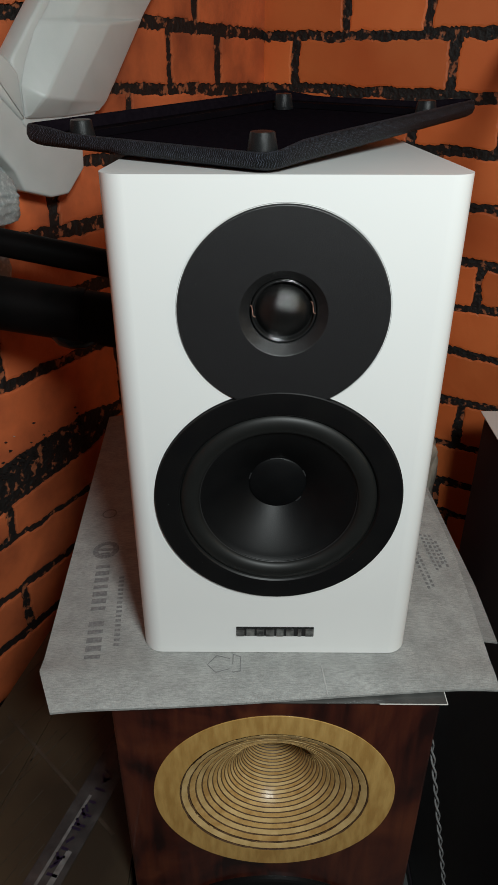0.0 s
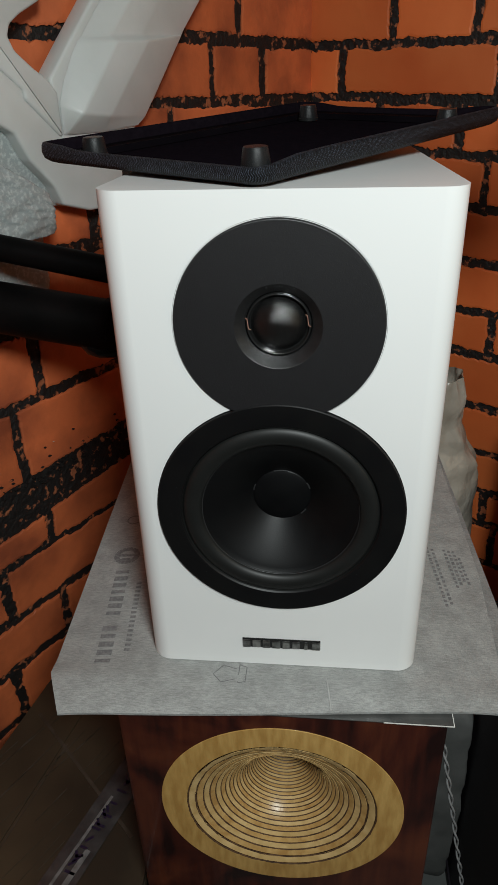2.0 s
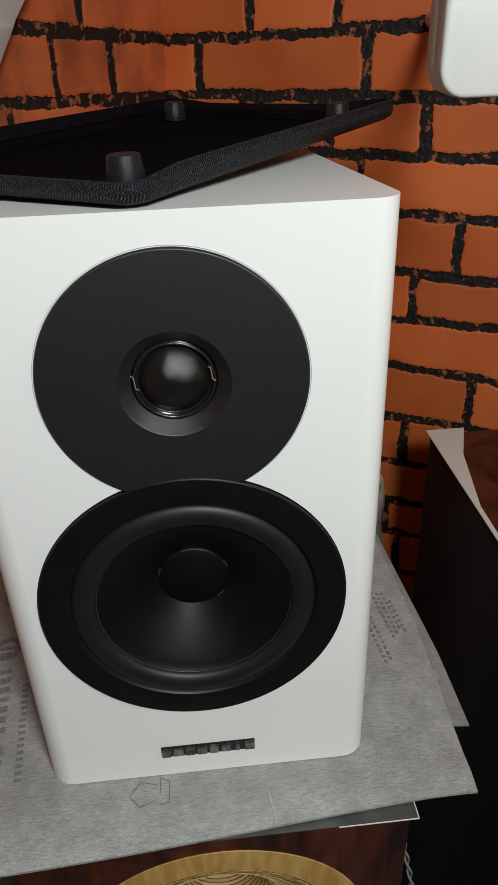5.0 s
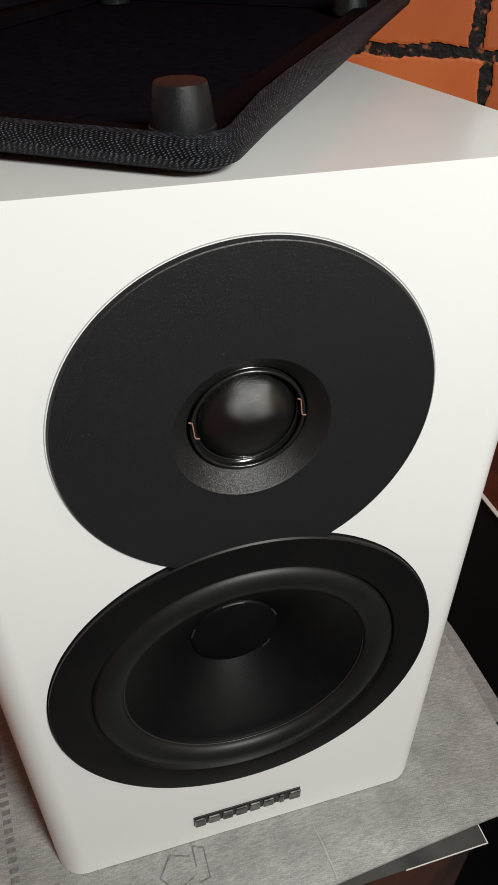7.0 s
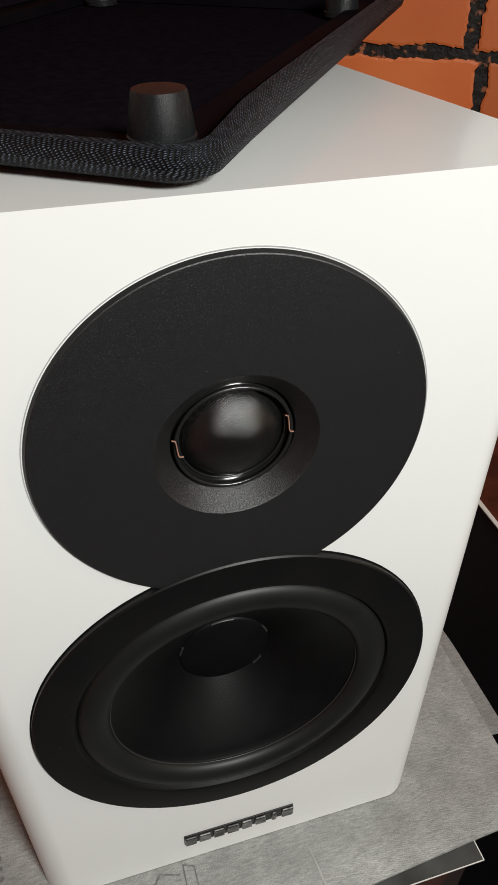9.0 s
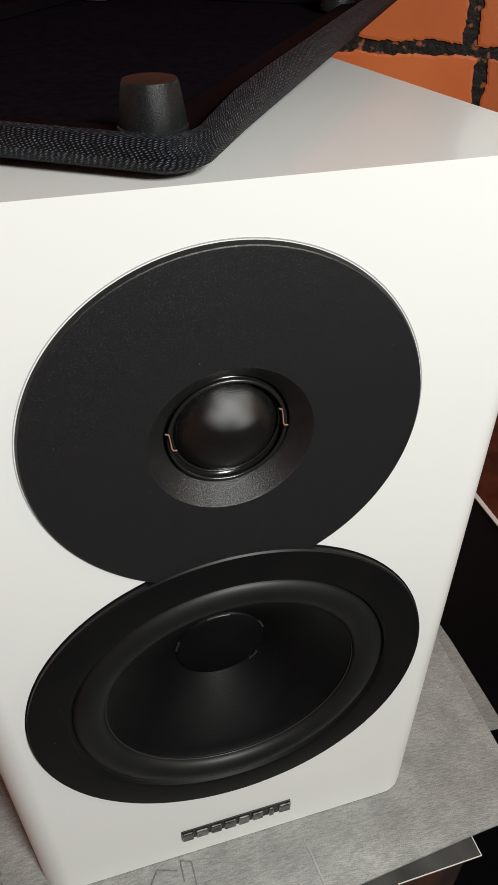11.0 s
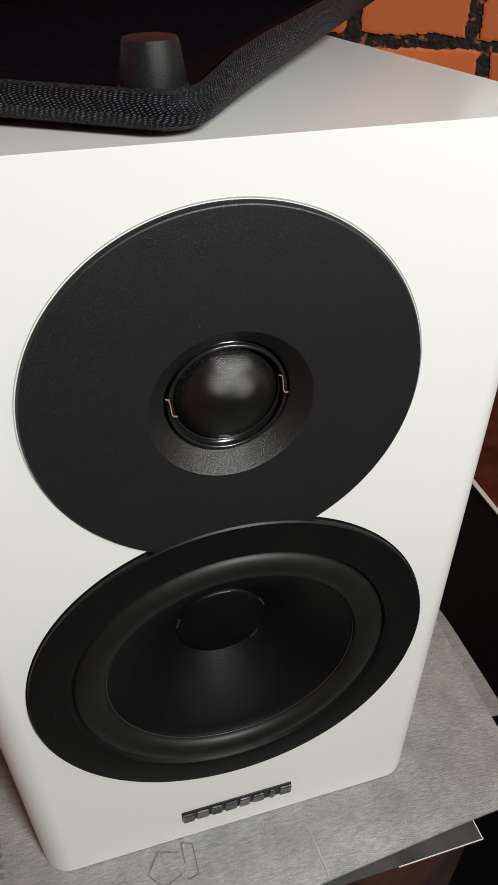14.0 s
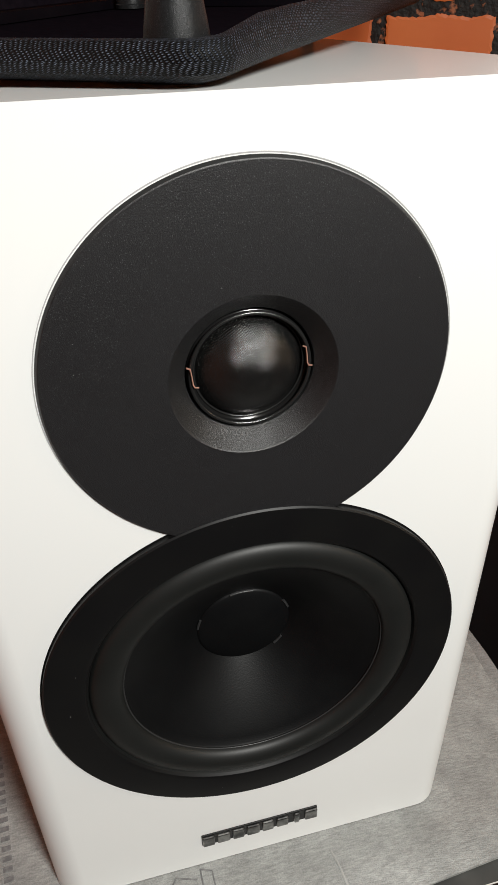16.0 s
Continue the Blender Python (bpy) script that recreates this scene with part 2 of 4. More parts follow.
    t.links.new(axes.outputs[1], fold.inputs["Value"])
    deep = t.nodes.new("ShaderNodeMath")
    deep.operation = "MULTIPLY_ADD"
    t.links.new(creased.outputs["Fac"], deep.inputs[0])
    t.links.new(fold.outputs[0], deep.inputs[1])
    t.links.new(add.outputs[0], deep.inputs[2])
    bp = t.nodes.new("ShaderNodeBump")
    bp.inputs["Strength"].default_value, bp.inputs["Distance"].default_value = 0.34, 0.00020
    t.links.new(deep.outputs[0], bp.inputs["Height"])
    t.links.new(bp.outputs[0], b.inputs["Normal"])
    return m


white_lacquer = material("white_gloss_lacquer", (0.80, 0.81, 0.80), 0.30, second=(0.83, 0.835, 0.82), scale=6, coat=0.25, specular=0.3,
                         bump=0.012, bump_scale=45, bump_far=0.0003)
white_lacquer.node_tree.nodes["Principled BSDF"].inputs["Coat Roughness"].default_value = 0.10
plate_black = speckle_material("grained_black_plate", (0.0070, 0.0068, 0.0075), (0.034, 0.034, 0.036), 4600, 0.40, 0.55, (0.095, 0.095, 0.10))
plate_black.node_tree.nodes["Principled BSDF"].inputs["Specular IOR Level"].default_value = 0.62
frame_black = material("satin_black_ring", (0.0035, 0.0035, 0.004), 0.45, second=(0.005, 0.005, 0.005), scale=40, specular=0.3, bump=0.05,
                       bump_scale=900, bump_far=0.0002)
rubber_black = material("black_rubber", (0.0065, 0.0072, 0.0068), 0.50, second=(0.009, 0.0095, 0.009), scale=60, specular=0.46, bump=0.08,
                        bump_scale=1200, bump_far=0.0002)
cone_black = material("black_polymer_cone", (0.0024, 0.0025, 0.0029), 0.47, second=(0.0034, 0.0036, 0.0039), scale=90, specular=0.24, bump=0.16,
                      bump_scale=1700, bump_far=0.0003)
dome_black = weave_material("coated_silk_dome", (0.005, 0.005, 0.005), (0.052, 0.050, 0.048), 0.00042, 0.18)
recess_black = speckle_material("recess_black", (0.0085, 0.0085, 0.0087), (0.036, 0.036, 0.037), 4700, 0.33, 0.7)
bead_black = material("shiny_black_bead", (0.014, 0.014, 0.014), 0.20, specular=0.9, bump=0.3, bump_scale=1800, bump_far=0.0004)
gloss_black = material("gloss_black", (0.008, 0.008, 0.008), 0.15)
edge_grey = material("grey_edge_bead", (0.030, 0.030, 0.031), 0.38)
dust_pale = material("pale_dust", (0.40, 0.40, 0.38), 0.9)
copper = material("copper_lead", (0.75, 0.40, 0.30), 0.4, metal=0.5)
groove_shade = material("grey_groove_shade", (0.40, 0.40, 0.40), 0.6)
badge_black = material("badge_dark_metal", (0.03, 0.03, 0.03), 0.35, metal=0.6)
badge_silver = material("badge_silver", (0.40, 0.40, 0.39), 0.28, metal=1.0, second=(0.09, 0.09, 0.09), scale=170)
cloth_black = knit_material("black_grille_cloth", (0.0005, 0.0006, 0.0009), (0.100, 0.118, 0.160), 0.00092, 0.62)
mesh_black = material("stretched_black_mesh", (0.0056, 0.0042, 0.0062), 0.9, second=(0.0080, 0.0060, 0.0086), scale=300, specular=0.0)
frame_plastic = material("black_frame_plastic", (0.0024, 0.0020, 0.0032), 0.6, second=(0.004, 0.0033, 0.0046), scale=30, specular=0.02)
pin_plastic = speckle_material("grained_black_pin", (0.0075, 0.0080, 0.0085), (0.024, 0.026, 0.028), 6500, 0.33, 0.40, (0.07, 0.07, 0.072))
pin_plastic.node_tree.nodes["Principled BSDF"].inputs["Specular IOR Level"].default_value = 0.20
foam_sheet = sheet_material("grey_foam_sheet", (0.245, 0.250, 0.240), (0.385, 0.392, 0.378))
# Darker copy of the sheet above, so the edge between them stands out.
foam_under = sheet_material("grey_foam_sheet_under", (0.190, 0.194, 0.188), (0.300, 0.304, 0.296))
crease_pale = material("creased_foam_film", (0.43, 0.43, 0.42), 0.5, second=(0.37, 0.37, 0.36), scale=200)
print_ink = material("faded_grey_ink", (0.150, 0.148, 0.150), 0.8, second=(0.225, 0.225, 0.225), scale=520, low=0.42, high=0.64)
film_grey = material("grey_plastic_film", (0.045, 0.046, 0.045), 0.3, second=(0.095, 0.095, 0.090), scale=30)
film_edge = material("white_film_edge", (0.75, 0.74, 0.70), 0.5)
rosewood = wood_material("dark_rosewood_veneer", (0.013, 0.0036, 0.0034), (0.050, 0.0108, 0.0064), (0.100, 0.026, 0.011))
ply_light = material("pale_turned_wood", (0.42, 0.240, 0.066), 0.34, second=(0.57, 0.360, 0.115), scale=70, detail=10,
                     stretch=(3, 3, 0.6), bump=0.1, bump_scale=300)
ply_cream = material("cream_turned_wood", (0.49, 0.325, 0.125), 0.33, second=(0.66, 0.470, 0.215), scale=90, detail=10, bump=0.1,
                     bump_scale=300)
ply_mid = material("cut_plywood_layer", (0.41, 0.235, 0.076), 0.32, second=(0.57, 0.370, 0.140), scale=140, detail=8, bump=0.15,
                   bump_scale=300)
ply_dark = material("dark_glue_line", (0.050, 0.026, 0.012), 0.6, second=(0.12, 0.065, 0.030), scale=200)
brick_paint = material("orange_brick_paint", (0.66, 0.140, 0.033), 0.42, second=(0.78, 0.205, 0.053), scale=9, detail=6, low=0.3,
                       high=0.7, bump=0.2, bump_scale=45, bump_far=0.0016, vary=0.14, rough_to=0.62)
# Dirty paint, also darkened to dim the left wall's too strong light.
brick_dim_dirty = material("dimmed_dirty_orange_brick_paint", (0.33, 0.084, 0.036), 0.42, second=(0.69, 0.175, 0.058), scale=14, detail=10, low=0.30,
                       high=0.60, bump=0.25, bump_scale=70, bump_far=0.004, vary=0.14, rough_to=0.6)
mortar_black = material("black_painted_mortar", (0.010, 0.008, 0.007), 0.7, second=(0.36, 0.12, 0.05), scale=95, detail=12, low=0.575,
                        high=0.64, bump=0.8, bump_scale=150, bump_far=0.004)
chip_pale = material("pale_plaster_chip", (0.45, 0.44, 0.42), 0.8, second=(0.55, 0.54, 0.52), scale=200)
eps_white = material("white_polystyrene", (0.58, 0.605, 0.585), 0.42, second=(0.66, 0.685, 0.665), scale=14, bump=0.10, bump_scale=260,
                     bump_far=0.0009)
eps_grey = material("grey_granular_polystyrene", (0.37, 0.41, 0.405), 0.27, second=(0.60, 0.65, 0.63), scale=300, detail=7, bump=0.32,
                    bump_scale=420, bump_far=0.0013, low=0.48, high=0.74)
for foam_mat in (eps_white, eps_grey):
    shader = foam_mat.node_tree.nodes["Principled BSDF"]
    shader.inputs["Subsurface Weight"].default_value = 0.35
    shader.inputs["Subsurface Radius"].default_value = (0.008, 0.009, 0.008)
    shader.inputs["Subsurface Scale"].default_value = 1.0
tube_black = material("black_painted_tube", (0.003, 0.003, 0.003), 0.5, second=(0.006, 0.005, 0.005), scale=30, specular=0.05, bump=0.15,
                      bump_scale=90)
# Brown taken almost to black, in broad patches, for the shade on the box.
carton_shaded = material("shaded_brown_cardboard", (0.024, 0.018, 0.011), 0.42, second=(0.066, 0.048, 0.027), scale=6, detail=5, bump=0.06,
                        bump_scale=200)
tape_clear = material("translucent_packing_tape", (0.030, 0.027, 0.027), 0.25, second=(0.060, 0.055, 0.054), scale=60)
tape_ridge = material("tape_wrinkle_film", (0.20, 0.19, 0.19), 0.25, second=(0.10, 0.095, 0.09), scale=90)
tape_faint = material("rubbed_tape_edge", (0.058, 0.047, 0.036), 0.4, second=(0.034, 0.025, 0.016), scale=60)
ink_violet = material("violet_marker", (0.010, 0.005, 0.024), 0.5)
bag_white = crumpled_material("translucent_plastic_bag", (0.26, 0.228, 0.186), (0.44, 0.40, 0.34), 34.0)
cabinet_black = material("matt_black_cabinet", (0.020, 0.015, 0.021), 0.6, second=(0.027, 0.022, 0.030), scale=20)
plastic_white = material("white_plastic", (0.70, 0.72, 0.68), 0.35, second=(0.76, 0.775, 0.74), scale=12, bump=0.05, bump_scale=200)
bundle_grey = material("dark_grey_cloth", (0.13, 0.135, 0.128), 0.8, second=(0.24, 0.242, 0.232), scale=9, bump=0.3, bump_scale=300)
cable_grey = material("clear_cable_jacket", (0.21, 0.215, 0.22), 0.3, second=(0.32, 0.32, 0.32), scale=300)
floor_grey = material("grey_screed", (0.16, 0.17, 0.165), 0.7, second=(0.22, 0.23, 0.22), scale=10, bump=0.2, bump_scale=80)
# Kept dark to cut the light bounced off the unseen walls.
plaster = material("warm_plaster", (0.20, 0.17, 0.14), 0.8, second=(0.24, 0.21, 0.17), scale=3, bump=0.1, bump_scale=60)
plaster_white = material("white_ceiling_paint", (0.72, 0.72, 0.70), 0.8, second=(0.76, 0.76, 0.74), scale=3)

# ---- building helpers ----
ORIGIN = {}


def thing(name, at, label, category, group="", kind=""):
    ob = new(name)
    ob.empty_display_size = 0.05
    ob.location = at
    ORIGIN[ob.name] = Vector(at)
    return tagged(ob, label, category, group, kind)


def part(name, bm, mat, parent=None, label="", smooth=None):
    """Links a bmesh, built in world metres, as one mesh under a thing or a part."""
    at = ORIGIN[parent.name] if parent else Vector((0, 0, 0))
    if parent:
        bmesh.ops.translate(bm, verts=bm.verts, vec=-at)
    bmesh.ops.recalc_face_normals(bm, faces=bm.faces)
    if smooth is not None:
        for f in bm.faces:
            f.smooth = True
        for e in bm.edges:
            if len(e.link_faces) == 2 and e.calc_face_angle(0.0) > radians(smooth):
                e.smooth = False
    me = bpy.data.meshes.new(name)
    bm.to_mesh(me)
    bm.free()
    me.materials.append(mat)
    ob = new(name, me)
    if parent:
        ob.parent = parent
    ORIGIN[ob.name] = at
    if label:
        ob["label"] = label
    return ob


def setting(name, bm, mat, label, category):
    ob = part(name, bm, mat)
    return tagged(ob, label, category, kind="structure")


def box_bm(lo, hi, bevel=0.0, segments=2, m=None):
    bm = bmesh.new()
    bmesh.ops.create_cube(bm, size=1.0)
    for v in bm.verts:
        v.co = Vector([lo[i] + (v.co[i] + 0.5) * (hi[i] - lo[i]) for i in range(3)])
    if bevel:
        bmesh.ops.bevel(bm, geom=bm.edges[:], offset=bevel, segments=segments, profile=0.5, affect="EDGES")
    if m is not None:
        bmesh.ops.transform(bm, matrix=m, verts=bm.verts)
    return bm


def lathe(profile, centre, steps=96, close=False):
    """Turns (radius, y) points round an axis along y through centre = (x, z)."""
    bm = bmesh.new()
    rings = []
    for r, y in profile:
        if r < 1e-6:
            rings.append([bm.verts.new((centre[0], y, centre[1]))])
        else:
            rings.append([bm.verts.new((centre[0] + r * math.cos(a), y, centre[1] + r * math.sin(a)))
                          for a in (2 * math.pi * k / steps for k in range(steps))])
    pairs = list(zip(rings, rings[1:]))
    if close:
        pairs.append((rings[-1], rings[0]))
    for a, b in pairs:
        for k in range(steps):
            j = (k + 1) % steps
            if len(a) == 1:
                bm.faces.new((a[0], b[k], b[j]))
            elif len(b) == 1:
                bm.faces.new((a[k], b[0], a[j]))
            else:
                bm.faces.new((a[k], b[k], b[j], a[j]))
    return bm


def prism(points, y0, y1, bevel=0.0, m=None):
    """An outline of (x, z) points, given depth from y0 to y1."""
    bm = bmesh.new()
    f = bm.faces.new([bm.verts.new((x, y0, z)) for x, z in points])
    g = bmesh.ops.extrude_face_region(bm, geom=[f])
    bmesh.ops.translate(bm, verts=[v for v in g["geom"] if isinstance(v, bmesh.types.BMVert)], vec=(0, y1 - y0, 0))
    bmesh.ops.recalc_face_normals(bm, faces=bm.faces)
    if bevel:
        bmesh.ops.bevel(bm, geom=bm.edges[:], offset=bevel, segments=3, profile=0.5, affect="EDGES")
    if m is not None:
        bmesh.ops.transform(bm, matrix=m, verts=bm.verts)
    return bm


def tube(points, radius, sides=10, closed=False):
    """A round bar along a line of points."""
    bm = bmesh.new()
    pts = [Vector(p) for p in points]
    rings = []
    up = Vector((0.13, 0.29, 0.95))
    for i, p in enumerate(pts):
        d = (pts[min(i + 1, len(pts) - 1)] - pts[max(i - 1, 0)]).normalized()
        u = d.cross(up).normalized()
        w = u.cross(d)
        rings.append([bm.verts.new(p + radius * (math.cos(2 * math.pi * k / sides) * u + math.sin(2 * math.pi * k / sides) * w))
                      for k in range(sides)])
    for a, b in zip(rings, rings[1:]):
        for k in range(sides):
            j = (k + 1) % sides
            bm.faces.new((a[k], b[k], b[j], a[j]))
    bm.faces.new(rings[0][::-1])
    bm.faces.new(rings[-1])
    return bm


def cut_round(bm, y, holes, deep):
    """Opens round holes (x, z, radius) in the largest face of bm that looks to -y at that y, each with a wall going inwards."""
    face = max((f for f in bm.faces if all(abs(v.co.y - y) < 1e-5 for v in f.verts)), key=lambda f: f.calc_area())
    rim = list(face.edges)
    bmesh.ops.delete(bm, geom=[face], context="FACES_ONLY")
    net = rim[:]
    for x, z, r in holes:
        n = 72
        a = [bm.verts.new((x + r * math.cos(2 * math.pi * k / n), y, z + r * math.sin(2 * math.pi * k / n))) for k in range(n)]
        b = [bm.verts.new((v.co.x, y + deep, v.co.z)) for v in a]
        for k in range(n):
            j = (k + 1) % n
            net.append(bm.edges.new((a[k], a[j])))
            bm.faces.new((a[k], a[j], b[j], b[k]))
        bm.faces.new(b)
    bmesh.ops.triangle_fill(bm, edges=net, use_beauty=True, use_dissolve=False)
    return bm


def rounded_rect(w, d, r, n=8):
    """Outline of a rectangle from (0, 0) to (w, d) with round corners."""
    out = []
    for cx, cy, a0 in ((w - r, d - r, 0), (r, d - r, 90), (r, r, 180), (w - r, r, 270)):
        for k in range(n + 1):
            a = radians(a0 + 90 * k / n)
            out.append((cx + r * math.cos(a), cy + r * math.sin(a)))
    return out


# ---- the room ----
CORNER = Vector((-0.0020, 0.8000, 0.0))
TURN_L = radians(31)
ALONG_L = Vector((-math.sin(TURN_L), -math.cos(TURN_L), 0))
ALONG_R = Vector((math.cos(TURN_L), -math.sin(TURN_L), 0))
ROOM, HIGH = 3.2, 2.6


def wall_slab(along, inward, s0, s1, thick=0.12):
    """A wall body behind the plane through the corner."""
    bm = bmesh.new()
    a, b = CORNER + along * s0, CORNER + along * s1
    low = [a, b, b - inward * thick, a - inward * thick]
    v0 = [bm.verts.new(p) for p in low]
    v1 = [bm.verts.new(p + Vector((0, 0, HIGH))) for p in low]
    bm.faces.new(v0)
    bm.faces.new(v1)
    for k in range(4):
        j = (k + 1) % 4
        bm.faces.new((v0[k], v0[j], v1[j], v1[k]))
    return bm


wall_left = setting("wall_west", wall_slab(ALONG_L, ALONG_R, -0.12, ROOM), mortar_black,
                    "painted brick wall with black ragged joints", "wall")
wall_right = setting("wall_north", wall_slab(ALONG_R, ALONG_L, 0.0, ROOM), mortar_black,
                     "orange painted brick wall with black joints", "wall")
FAR = CORNER + ALONG_L * ROOM + ALONG_R * ROOM


def plain_wall(name, a, b, inward):
    bm = bmesh.new()
    low = [a, b, b - inward * 0.12, a - inward * 0.12]
    v0 = [bm.verts.new(p) for p in low]
    v1 = [bm.verts.new(p + Vector((0, 0, HIGH))) for p in low]
    bm.faces.new(v0)
    bm.faces.new(v1)
    for k in range(4):
        bm.faces.new((v0[k], v0[(k + 1) % 4], v1[(k + 1) % 4], v1[k]))
    return setting(name, bm, plaster, "plain plastered wall closing the room", "wall")


# Two walls out of view, added to close the room.
plain_wall("wall_south", CORNER + ALONG_L * ROOM, FAR, -ALONG_L)
plain_wall("wall_east", CORNER + ALONG_R * ROOM, FAR, -ALONG_R)


def slab(name, z0, z1, mat, label, category):
    bm = bmesh.new()
    ring = [CORNER - (ALONG_L + ALONG_R) * 0.12, CORNER + ALONG_R * (ROOM + 0.12) - ALONG_L * 0.12,
            FAR + (ALONG_L + ALONG_R) * 0.12, CORNER + ALONG_L * (ROOM + 0.12) - ALONG_R * 0.12]
    v0 = [bm.verts.new((p.x, p.y, z0)) for p in ring]
    v1 = [bm.verts.new((p.x, p.y, z1)) for p in ring]
    bm.faces.new(v0)
    bm.faces.new(v1)
    for k in range(4):
        bm.faces.new((v0[k], v0[(k + 1) % 4], v1[(k + 1) % 4], v1[k]))
    return setting(name, bm, mat, label, category)


slab("floor", -0.1, 0.0, floor_grey, "bare grey floor", "floor")
slab("ceiling", HIGH, HIGH + 0.1, plaster_white, "white painted ceiling", "ceiling")

# ---- white bookshelf speaker ----
BASE, TOP = 1.0, 1.3084
HALF, DEEP, TAPER, FALL = 0.0892, 0.262, 0.035, 0.040
TW_Z, TW_R = 1.2413, 0.0543
WF_Z, WF_R = 1.1249, 0.0728

speaker = thing("bookshelf_speaker", (0, 0.1, BASE), "white gloss two-way bookshelf speaker standing on grey foam sheet", "speaker")


def cabinet_bm():
    """The box: round upright front edges, sides that close in a little, a top that falls to the back."""
    bm = bmesh.new()
    r, n = 0.013, 10
    back = HALF - TAPER * DEEP
    outline = [(-back, DEEP), (-HALF, r)]
    for k in range(1, n + 1):
        a = radians(180 + 90 * k / n)
        outline.append((-HALF + r + r * math.cos(a), r + r * math.sin(a)))
    outline += [(-x, y) for x, y in outline[::-1]]
    low = [bm.verts.new((x, y, BASE)) for x, y in outline]
    high = [bm.verts.new((x, y, TOP - FALL * y)) for x, y in outline]
    bm.faces.new(low)
    bm.faces.new(high)
    for k in range(len(outline)):
        j = (k + 1) % len(outline)
        bm.faces.new((low[k], low[j], high[j], high[k]))
    rim = [e for e in bm.edges if abs(e.verts[0].co.z - e.verts[1].co.z) < 0.03 and e.verts[0].co.z > 1.2]
    bmesh.ops.bevel(bm, geom=rim, offset=0.0042, segments=6, profile=0.5, affect="EDGES")
    return bm


box_body = part("cabinet", cut_round(cabinet_bm(), 0.0, [(0, TW_Z, 0.026), (0, WF_Z, 0.062)], 0.045), white_lacquer, speaker, "glossy white lacquered cabinet", smooth=28)
box_body.modifiers.new("flat_faces", "WEIGHTED_NORMAL").keep_sharp = True

PLATE_Y = -0.0016
# Flush ring, coloured grey for the shade in a groove.
part("tweeter_groove_shade", lathe([(0.05490, 0.001), (0.05490, -0.0001), (0.05462, -0.0001), (0.05462, 0.001)],
                             (0, TW_Z), 160), groove_shade, speaker, "thin grey ring painting the shade of a groove round the faceplate")
faceplate = part("tweeter_faceplate", lathe(
    [(TW_R - 0.0005, PLATE_Y + 0.00015), (TW_R - 0.0008, PLATE_Y), (0.0227, PLATE_Y), (0.0224, PLATE_Y + 0.0002)], (0, TW_Z), 160), plate_black, speaker,
    "round grained black faceplate", smooth=25)
part("plate_edge", lathe([(TW_R, 0.003), (TW_R, -0.0003), (TW_R - 0.0001, -0.0006), (TW_R - 0.0005, PLATE_Y + 0.00015)], (0, TW_Z), 160), frame_black,
     faceplate, "smooth black chamfered edge", smooth=25)
part("recess", lathe([(0.0224, PLATE_Y + 0.0002), (0.0200, PLATE_Y + 0.0026), (0.0175, PLATE_Y + 0.0050), (0.0171, 0.0062), (0.0150, 0.0066)], (0, TW_Z), 128), recess_black, faceplate,
     "sloping black recess", smooth=25)
part("dome_surround", lathe([(0.0171, 0.0062), (0.0169, 0.0048), (0.0164, 0.0042), (0.0158, 0.0042), (0.0152, 0.0050), (0.0144, 0.0058)], (0, TW_Z), 96),
     gloss_black, faceplate, "glossy black surround of the dome", smooth=60)
part("shiny_bead", lathe([(0.0161 + 0.00055 * math.cos(q * math.pi / 4), 0.0030 + 0.00055 * math.sin(q * math.pi / 4)) for q in range(8)], (0, TW_Z), 128, True),
     bead_black, faceplate, "shiny bead round the dome", smooth=60)
DOME_R, DOME_H = 0.0147, 0.0088
ball = (DOME_R ** 2 + DOME_H ** 2) / (2 * DOME_H)
tip = math.asin(DOME_R / ball)
part("tweeter_dome", lathe([(ball * math.sin(tip * (1 - k / 14)), 0.0060 - (ball * math.cos(tip * (1 - k / 14)) - (ball - DOME_H)))
                            for k in range(15)], (0, TW_Z), 96), dome_black, speaker, "black coated fabric dome", smooth=60)
part("inner_ridge", lathe([(0.0149 + 0.0003 * math.cos(q * math.pi / 4), 0.0050 + 0.0003 * math.sin(q * math.pi / 4)) for q in range(8)], (0, TW_Z), 128, True),
     bead_black, faceplate, "second fine ridge round the dome", smooth=60)
for x0, z0 in ((-0.0158, 0.0006), (0.0150, 0.0026)):
    lead = [(x0 + dx, dy, TW_Z + z0 + dz) for dx, dy, dz in
            ((-0.0013, 0.0016, 0.0033), (-0.0004, 0.0018, 0.0028), (-0.0001, 0.0020, 0.0010), (0.0002, 0.0020, -0.0020), (0.0006, 0.0020, -0.0028),
             (0.0016, 0.0022, -0.0031))]
    part("lead_wire", tube(lead, 0.00022, 6), copper, faceplate, "thin copper lead wire", smooth=60)

# No gap is cut: a flush black ring paints its shade.
part("woofer_gap_shade", lathe([(WF_R + 0.0005, 0.001), (WF_R + 0.0005, -0.00012), (WF_R - 0.0002, -0.00012), (WF_R - 0.0002, 0.001)],
                         (0, WF_Z), 192), frame_black, speaker, "flat black ring painting the shaded gap round the woofer")
part("woofer_frame", lathe([(WF_R, 0.003), (WF_R, PLATE_Y - 0.0002), (WF_R - 0.0005, PLATE_Y - 0.0007), (0.0608, PLATE_Y - 0.0007),
                            (0.0594, PLATE_Y - 0.0004), (0.0586, PLATE_Y + 0.0004), (0.0582, 0.0022)], (0, WF_Z), 192), frame_black, speaker,
     "satin black woofer ring", smooth=25)
roll = [(0.0586, PLATE_Y + 0.0004)]
for k in range(17):
    a = math.pi * k / 16
    roll.append((0.0523 + 0.0057 * math.cos(a), 0.0006 + 0.0006 * k / 16 - 0.0036 * math.sin(a)))
